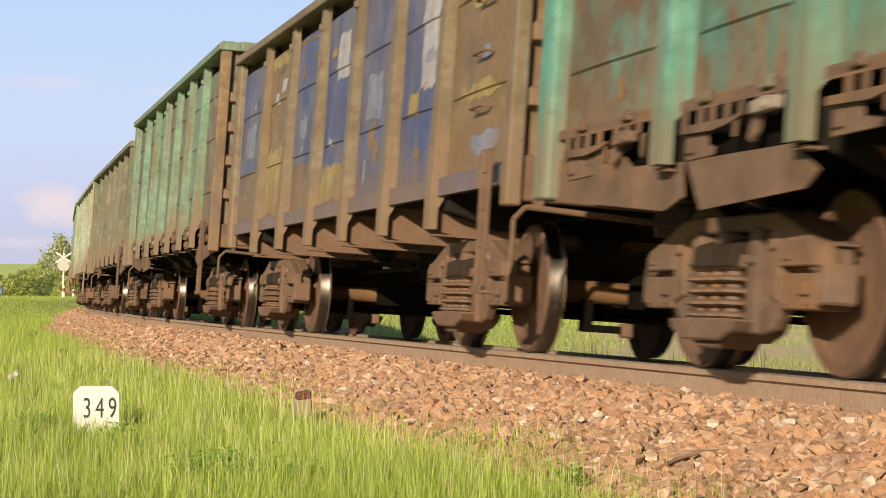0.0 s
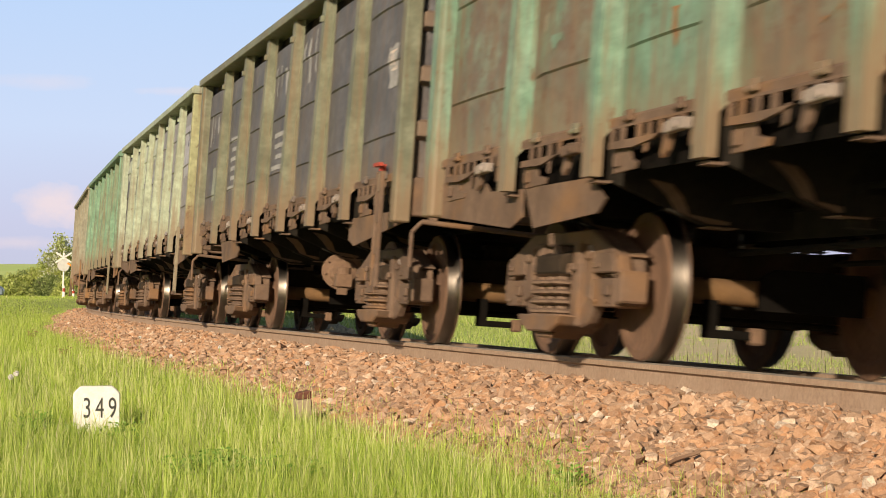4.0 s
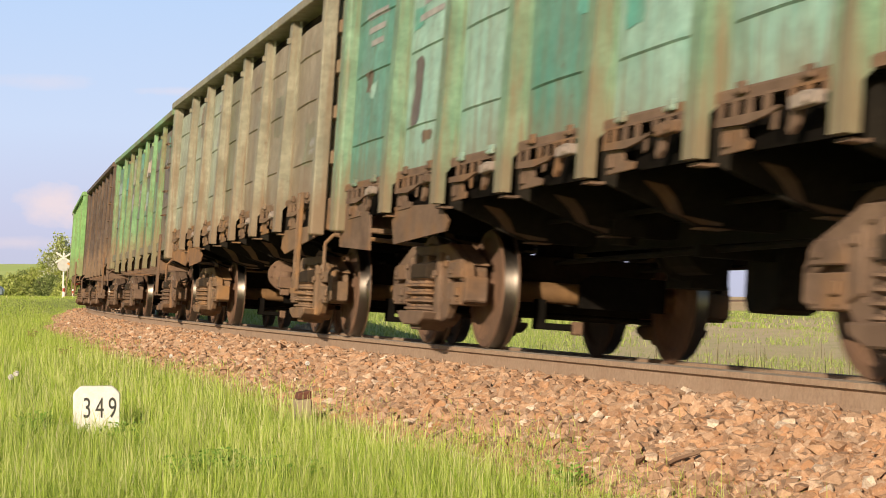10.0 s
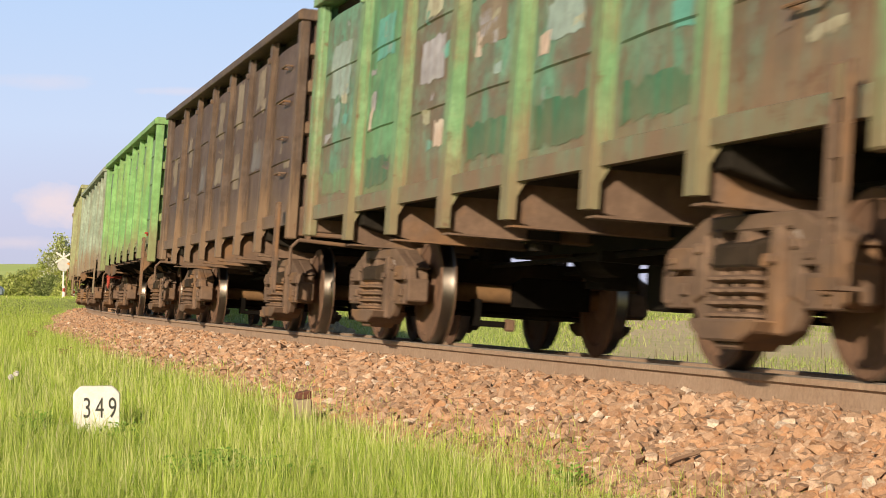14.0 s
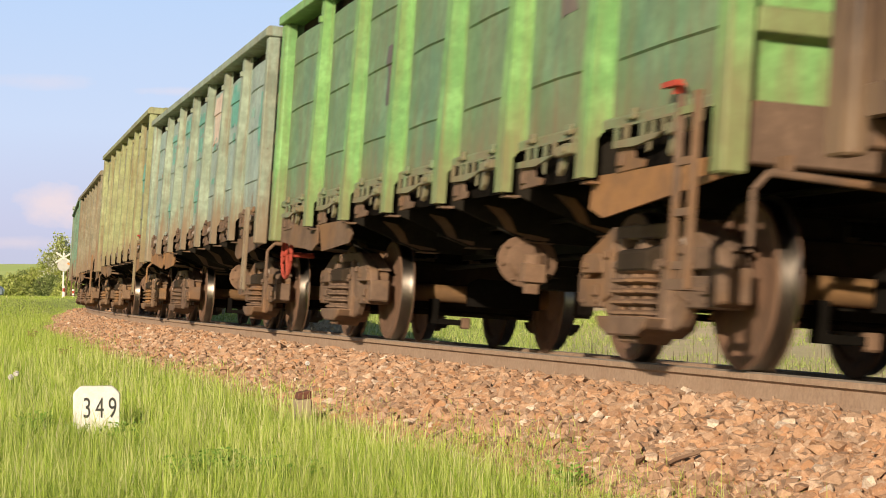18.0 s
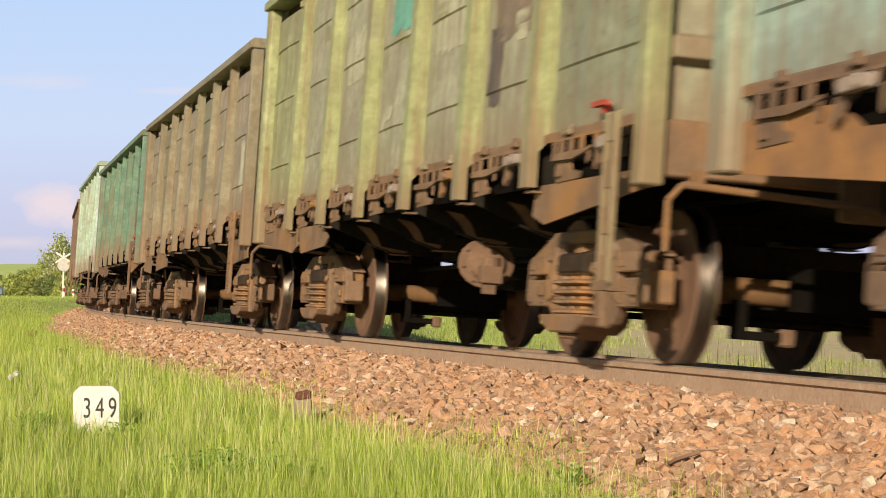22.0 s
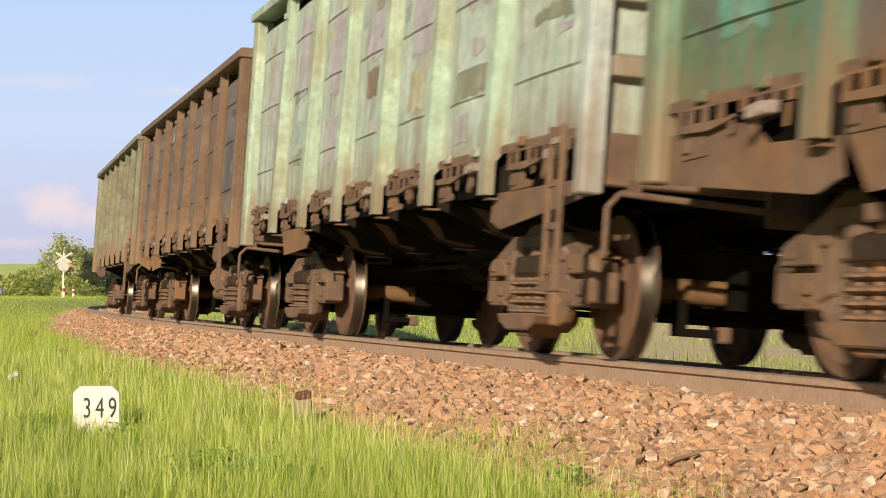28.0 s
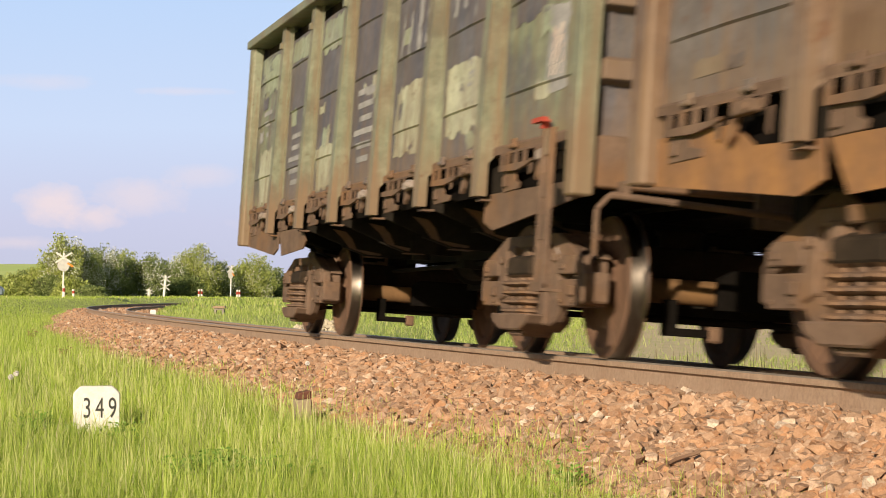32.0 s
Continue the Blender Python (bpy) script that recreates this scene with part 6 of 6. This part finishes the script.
def cross_sign(x, y, z, h, arm, lean, plate, double, turn=0):
    sg = tagged(new("crossing_sign"), "white crossing sign on a post with a grey plate" if plate else "white double cross sign on a post at the crossing", "road sign", "signs at the level crossing")
    sg.matrix_basis = pose(x, y, z, 0, lean, turn)
    bm = bmesh.new()
    cyl(bm, (0, 0, -0.3), (0, 0, h), 0.12 if double else 0.06, 10)
    part("post", bm, WHITE, sg)
    for lev in range(2 if double else 1):
        for a in (32, -32):
            bm = bmesh.new()
            box(bm, -arm, arm, -0.085 - 0.02 * (a > 0), -0.065 - 0.02 * (a > 0), -0.055, 0.055)
            part("arm", bm, SIGNWHITE, sg, bevel=0.004).matrix_basis = pose(0, 0, h - 0.30 - lev * 0.75, 0, a, 0)
    if plate:
        bm = bmesh.new()
        cyl(bm, (0, -0.05, h - 0.82), (0, -0.075, h - 0.82), 0.41, 8)
        part("plate", bm, SIGNBACK, sg, "grey back of an octagonal sign")
        bm = bmesh.new()
        box(bm, 0.3, 0.75, -0.125, -0.11, -0.06, 0.06)
        part("reflector", bm, grimy("orange_reflector", (0.7, 0.25, 0.03), (0.6, 0.2, 0.03)), sg, "orange strip").matrix_basis = pose(0, 0, h - 0.5, 0, 32, 0)


cross_sign(-24.8, 135, 0.28, 3.0, 0.60, 1.5, True, False)
cross_sign(-25.8, 191, 0.0, 2.4, 0.55, 5, False, True, 25)
cross_sign(-26.3, 185, 0.05, 1.1, 0.35, 0, False, True, 25)
cross_sign(-19.1, 186, 0.22, 3.0, 0.62, 3, True, False, -48)


def guard_post(x, y, z, h):
    gp = tagged(new("guard_post"), "white roadside guard post with a red band", "post", "guard posts at the crossing")
    gp.matrix_basis = pose(x, y, z)
    for name, z0, z1, m in (("shaft", -0.2, h * 0.55, WHITE), ("red_band", h * 0.55, h * 0.82, RED), ("top", h * 0.82, h, WHITE)):
        bm = bmesh.new()
        cyl(bm, (0, 0, z0), (0, 0, z1), 0.09, 10)
        part(name, bm, m, gp, "red band" if m is RED else "")


for px, d, z, h in ((-671, 134, 0.28, 0.85), (-654, 140, 0.28, 0.65), (-432, 186, 0.1, 1.0), (-427, 188, 0.1, 1.0), (-364, 186, 0.1, 0.95), (-360, 188, 0.1, 0.95)):
    guard_post(px / 3661.7 * d, d, z, h)


def far_stone():
    bm = bmesh.new()
    prism(bm, [(-0.13, -0.2), (0.13, -0.2), (0.13, 0.22), (0.09, 0.27), (-0.09, 0.27), (-0.13, 0.22)], -0.05, 0.05)
    ob = part("marker_stone", bm, WHITE, None, bevel=0.01)
    ob.matrix_basis = pose(-12.6, 90, -0.42)
    tagged(ob, "small white marker stone beyond the rails", "marker stone")
    ob = tagged(new("drain_head"), "small concrete drain head with a tan cap and dark opening", "drain")
    ob.matrix_basis = pose(-8.1, 75, float(ground_z(-8.1, 75.0)) + 0.02)
    bm = bmesh.new()
    prism(bm, [(-0.2, -0.1), (-0.1, -0.1), (-0.1, 0.13), (0.1, 0.13), (0.1, -0.1), (0.2, -0.1), (0.17, 0.2), (-0.17, 0.2)], -0.15, 0.15)
    part("body", bm, CONCRETE, ob, bevel=0.01)
    bm = bmesh.new()
    prism(bm, [(-0.25, 0.2), (0.25, 0.2), (0.2, 0.28), (-0.2, 0.28)], -0.2, 0.2)
    part("cap", bm, grimy("tan_cap", (0.36, 0.25, 0.16), (0.30, 0.20, 0.13)), ob, bevel=0.015)


far_stone()


def gravel_heap(x, y, z, length, height, label):
    rng = np.random.default_rng(8)
    vs, fs, base = [], [], 0
    for k in range(900):
        a, b = rng.normal(0, 0.4), rng.normal(0, 0.4)
        h = max(0.0, 1 - a * a * 1.3 - b * b * 1.3)
        v, f = STONES[k % len(STONES)]
        p = v * 0.06 * rng.lognormal(0, 0.3) + np.array([a * length / 2, b * length / 3, h * height])
        vs.append(p + np.array([x, y, z])), fs.append(f + base)
        base += len(v)
    ob = bulk("gravel_heap", np.concatenate(vs), np.concatenate(fs), grimy("pale_gravel", (0.55, 0.47, 0.34), (0.45, 0.38, 0.28), 2.0))
    tagged(ob, label, "gravel heap", kind="stuff")


gravel_heap(-2.35, 40, -0.72, 2.4, 0.62, "low heap of pale gravel beyond the rails")


# ---- hedge of flowering bushes, hill ----
LEAF = leaf_material("hedge_leaf", [(0.0, (0.18, 0.23, 0.08)), (0.5, (0.28, 0.34, 0.11)), (1.0, (0.42, 0.47, 0.18))], 0.5)
LEAF_OLIVE = leaf_material("olive_leaf", [(0.0, (0.31, 0.37, 0.09)), (0.5, (0.46, 0.51, 0.14)), (1.0, (0.58, 0.60, 0.21))], 0.5)
BLOSSOM = leaf_material("blossom", [(0.0, (0.68, 0.68, 0.58)), (1.0, (0.86, 0.85, 0.78))], 0.2)
BARK = grimy("bark_brown", (0.10, 0.075, 0.05), (0.15, 0.11, 0.08))


def cards(centres, size, rng):
    n = len(centres)
    a, b = rng.normal(0, 1, (n, 3)), rng.normal(0, 1, (n, 3))
    a /= np.linalg.norm(a, axis=1)[:, None]
    b -= a * (a * b).sum(1)[:, None]
    b /= np.linalg.norm(b, axis=1)[:, None]
    r = (size * rng.uniform(0.6, 1.4, n))[:, None]
    v = np.stack([centres - a * r, centres + b * r * 0.55, centres + a * r, centres - b * r * 0.55], 1).reshape(-1, 3)
    return v, np.arange(n * 4).reshape(-1, 4)


def bush(px, d, half, height, z, flowers, leaf, seed, count=10500):
    """A hedge bush: forked stems and a crown made of many clumps of leaves."""
    rng = np.random.default_rng(seed)
    x = px / 3661.7 * d
    hw = half / 3661.7 * d
    bs = tagged(new("bush"), "tall hawthorn bush with white blossom" if flowers else "dense green hedge bush", "bush", "hedge bushes behind the crossing")
    bs.matrix_basis = pose(x, d, z)
    bm = bmesh.new()
    tips = []
    for k in range(7):
        a, out = rng.uniform(0, 6.28), rng.uniform(0.2, 0.75) * hw
        p1 = Vector((math.cos(a) * out * 0.3, math.sin(a) * out * 0.3, height * 0.35))
        p2 = Vector((math.cos(a) * out, math.sin(a) * out, height * rng.uniform(0.6, 0.85)))
        cyl(bm, (0, 0, -0.2), p1, 0.09, 6, 0.06)
        cyl(bm, p1, p2, 0.06, 6, 0.02)
    part("trunk", bm, BARK, bs)
    clumps = 120
    u = rng.normal(0, 1, (clumps, 3))
    u /= np.linalg.norm(u, axis=1)[:, None]
    rad = rng.uniform(0.35, 1.0, clumps)[:, None]
    c = u * rad * np.array([hw, hw * 0.8, height * 0.5]) + np.array([0, 0, height * 0.5])
    low = rng.uniform(0, 1, clumps) < 0.35
    c[low, 2] = rng.uniform(0.05, 0.45, low.sum()) * height
    c[:, 2] = np.clip(c[:, 2], height * 0.06, height * 0.95)
    pick = rng.integers(0, clumps, count)
    pts = c[pick] + np.clip(rng.normal(0, 1, (count, 3)), -1.7, 1.7) * np.array([hw, hw, height * 0.5]) * 0.15
    pts[:, 2] = np.maximum(pts[:, 2], 0.05)
    v, f = cards(pts, 0.115, rng)
    crown = bulk("crown", v, f, leaf)
    crown.parent = bs
    if flowers:
        pick = rng.choice(rng.integers(0, clumps, 45), int(count * flowers * 1.3))
        pts = c[pick] + np.clip(rng.normal(0, 1, (len(pick), 3)), -1.7, 1.7) * np.array([hw, hw, height * 0.5]) * 0.16
        pts[:, 1] -= 0.15 * hw
        v, f = cards(pts, 0.06, rng)
        bl = bulk("blossom", v, f, BLOSSOM)
        bl.parent = bs
        bl["label"] = "clusters of white blossom"


def px_height(top, d, z):
    return CAM_Z + (525.6 - top) / 3661.7 * d - z


BUSHES = ((106, 418, 36, 190, 0.5, LEAF_OLIVE), (142, 428, 40, 194, 0.9, LEAF), (180, 438, 40, 200, 0.5, LEAF), (222, 447, 30, 208, 0.08, LEAF_OLIVE), (205, 458, 40, 203, 0.25, LEAF), (262, 452, 38, 205, 0.2, LEAF),
          (300, 462, 34, 215, 0.1, LEAF), (346, 436, 42, 218, 0.3, LEAF_OLIVE), (385, 462, 36, 222, 0.2, LEAF), (444, 454, 44, 226, 0.12, LEAF_OLIVE), (480, 474, 34, 232, 0.0, LEAF), (415, 480, 40, 228, 0.0, LEAF), (325, 485, 40, 212, 0.0, LEAF))
for k, (px, top, half, d, fl, lf) in enumerate(BUSHES):
    bush(px - 784, d, half, px_height(top, d, 0.0), 0.0, fl, lf, 40 + k)
for k, (px, top, half, d) in enumerate(((8, 484, 40, 190), (40, 480, 30, 200), (66, 473, 26, 196), (86, 488, 26, 186), (22, 494, 34, 182), (-30, 484, 40, 190), (128, 495, 34, 168), (160, 505, 30, 166), (520, 500, 30, 240), (560, 512, 30, 250))):
    bush(px - 784, d, half, px_height(top, d, 0.0), 0.0, 0.0, LEAF_OLIVE if k % 2 == 0 else LEAF, 80 + k, 5500)


def hill():
    m, tr, b = mat("far_meadow", 0.95)
    v = coords(tr, by_object=False)
    a = noise_tex(tr, v, 0.03, 6, 0.65)
    col = mix(tr, ramp(tr, a, [(0.35, (0, 0, 0)), (0.65, (1, 1, 1))]), (0.42, 0.55, 0.14), (0.54, 0.60, 0.20))
    tr.links.new(col, b.inputs["Base Color"])
    bm = bmesh.new()
    rows = []
    for j in range(9):
        d = 330 + j * 45
        row = []
        for i in range(60):
            px = -1500 + i * 30
            f = float(smooth(-420, -640, px)) * float(smooth(0, 4, j))
            z = -0.5 + (7.6 * d / 440.0) * f + 0.15 * noise.noise(Vector((px * 0.01, j, 0)))
            row.append(bm.verts.new((px / 3661.7 * d, d, min(z, 0.4147 + d * 60.5 / 3661.7))))
        rows.append(row)
    for a, b2 in zip(rows, rows[1:]):
        for i in range(59):
            bm.faces.new((a[i], a[i + 1], b2[i + 1], b2[i]))
    ob = part("hill", bm, m, None)
    ob.data.shade_smooth()
    tagged(ob, "low green hill behind the hedge", "hill", kind="structure")


hill()


def parked_car():
    car = tagged(new("parked_car"), "small grey-blue car parked by the crossing road", "car")
    car.matrix_basis = pose(-32.2, 142, 0.28, 0, 0, 8)
    body_mat, tr, b = mat("car_paint", 0.3, 0.4)
    n = noise_tex(tr, coords(tr), 4.0)
    tr.links.new(mix(tr, n, (0.13, 0.17, 0.22), (0.17, 0.20, 0.25)), b.inputs["Base Color"])
    bm = bmesh.new()
    prism(bm, [(-2.0, 0.25), (2.0, 0.25), (2.05, 0.6), (1.85, 0.85), (1.0, 0.92), (-1.9, 0.95), (-2.05, 0.6)], -0.8, 0.8)
    part("body", bm, body_mat, car, bevel=0.06)
    bm = bmesh.new()
    prism(bm, [(-1.7, 0.94), (1.0, 0.92), (0.4, 1.38), (-1.2, 1.40)], -0.68, 0.68)
    part("cabin", bm, grimy("car_glass", (0.05, 0.06, 0.07), (0.08, 0.09, 0.10), 3, 0.15), car, "dark glass cabin", bevel=0.05)
    for x in (-1.25, 1.25):
        for y in (-0.72, 0.72):
            bm = bmesh.new()
            cyl(bm, (x, y - 0.1, 0.3), (x, y + 0.1, 0.3), 0.3, 16)
            part("wheel", bm, BLACK, car)


parked_car()


# ---- the nearest stones of the ballast, one by one ----
def near_stones():
    rng = random.Random(77)
    shapes = []
    for v, f in ROUND_STONES:
        me = bpy.data.meshes.new("stone")
        me.from_pydata((v * 0.028).tolist(), [], f.tolist())
        me.materials.append(STONE)
        shapes.append(me)
    for k in range(300):
        s, n = rng.uniform(5.2, 8.6), rng.uniform(0.35, 1.95)
        x, y, _ = level(s, n, 0)
        st = put("stone", shapes[k % len(shapes)], None, BED)
        r = rng.uniform(0.75, 1.35)
        st.matrix_basis = pose(float(x), float(y), float(bed(n)) + 0.014 * r, rng.uniform(-25, 25), rng.uniform(-25, 25), rng.uniform(0, 360)) @ Matrix.Diagonal((r, r, r, 1))


near_stones()


def motions():
    times = [0.5 * k for k in range(65)]
    for i, (w, sets) in enumerate(WAGONS):
        walk(w, [(t, wagon_pose(i, t)) for t in times])
    # all wheels turn alike: the four axles of one wagon are keyed, and the other wagons' axles follow the same keys
    lead = WAGONS[0][1]
    for k, ws in enumerate(lead):
        at = ws.matrix_basis.translation.copy()
        walk(ws, [(0.1 * j, Matrix.Translation(at) @ Matrix.Rotation((train_s(0) - train_s(0.1 * j)) / R, 4, "Y")) for j in range(321)])
        for w, sets in WAGONS[1:]:
            sets[k].rotation_mode = "QUATERNION"
            keys = sets[k].animation_data_create()
            keys.action = ws.animation_data.action
            keys.action_slot = ws.animation_data.action_slot


motions()
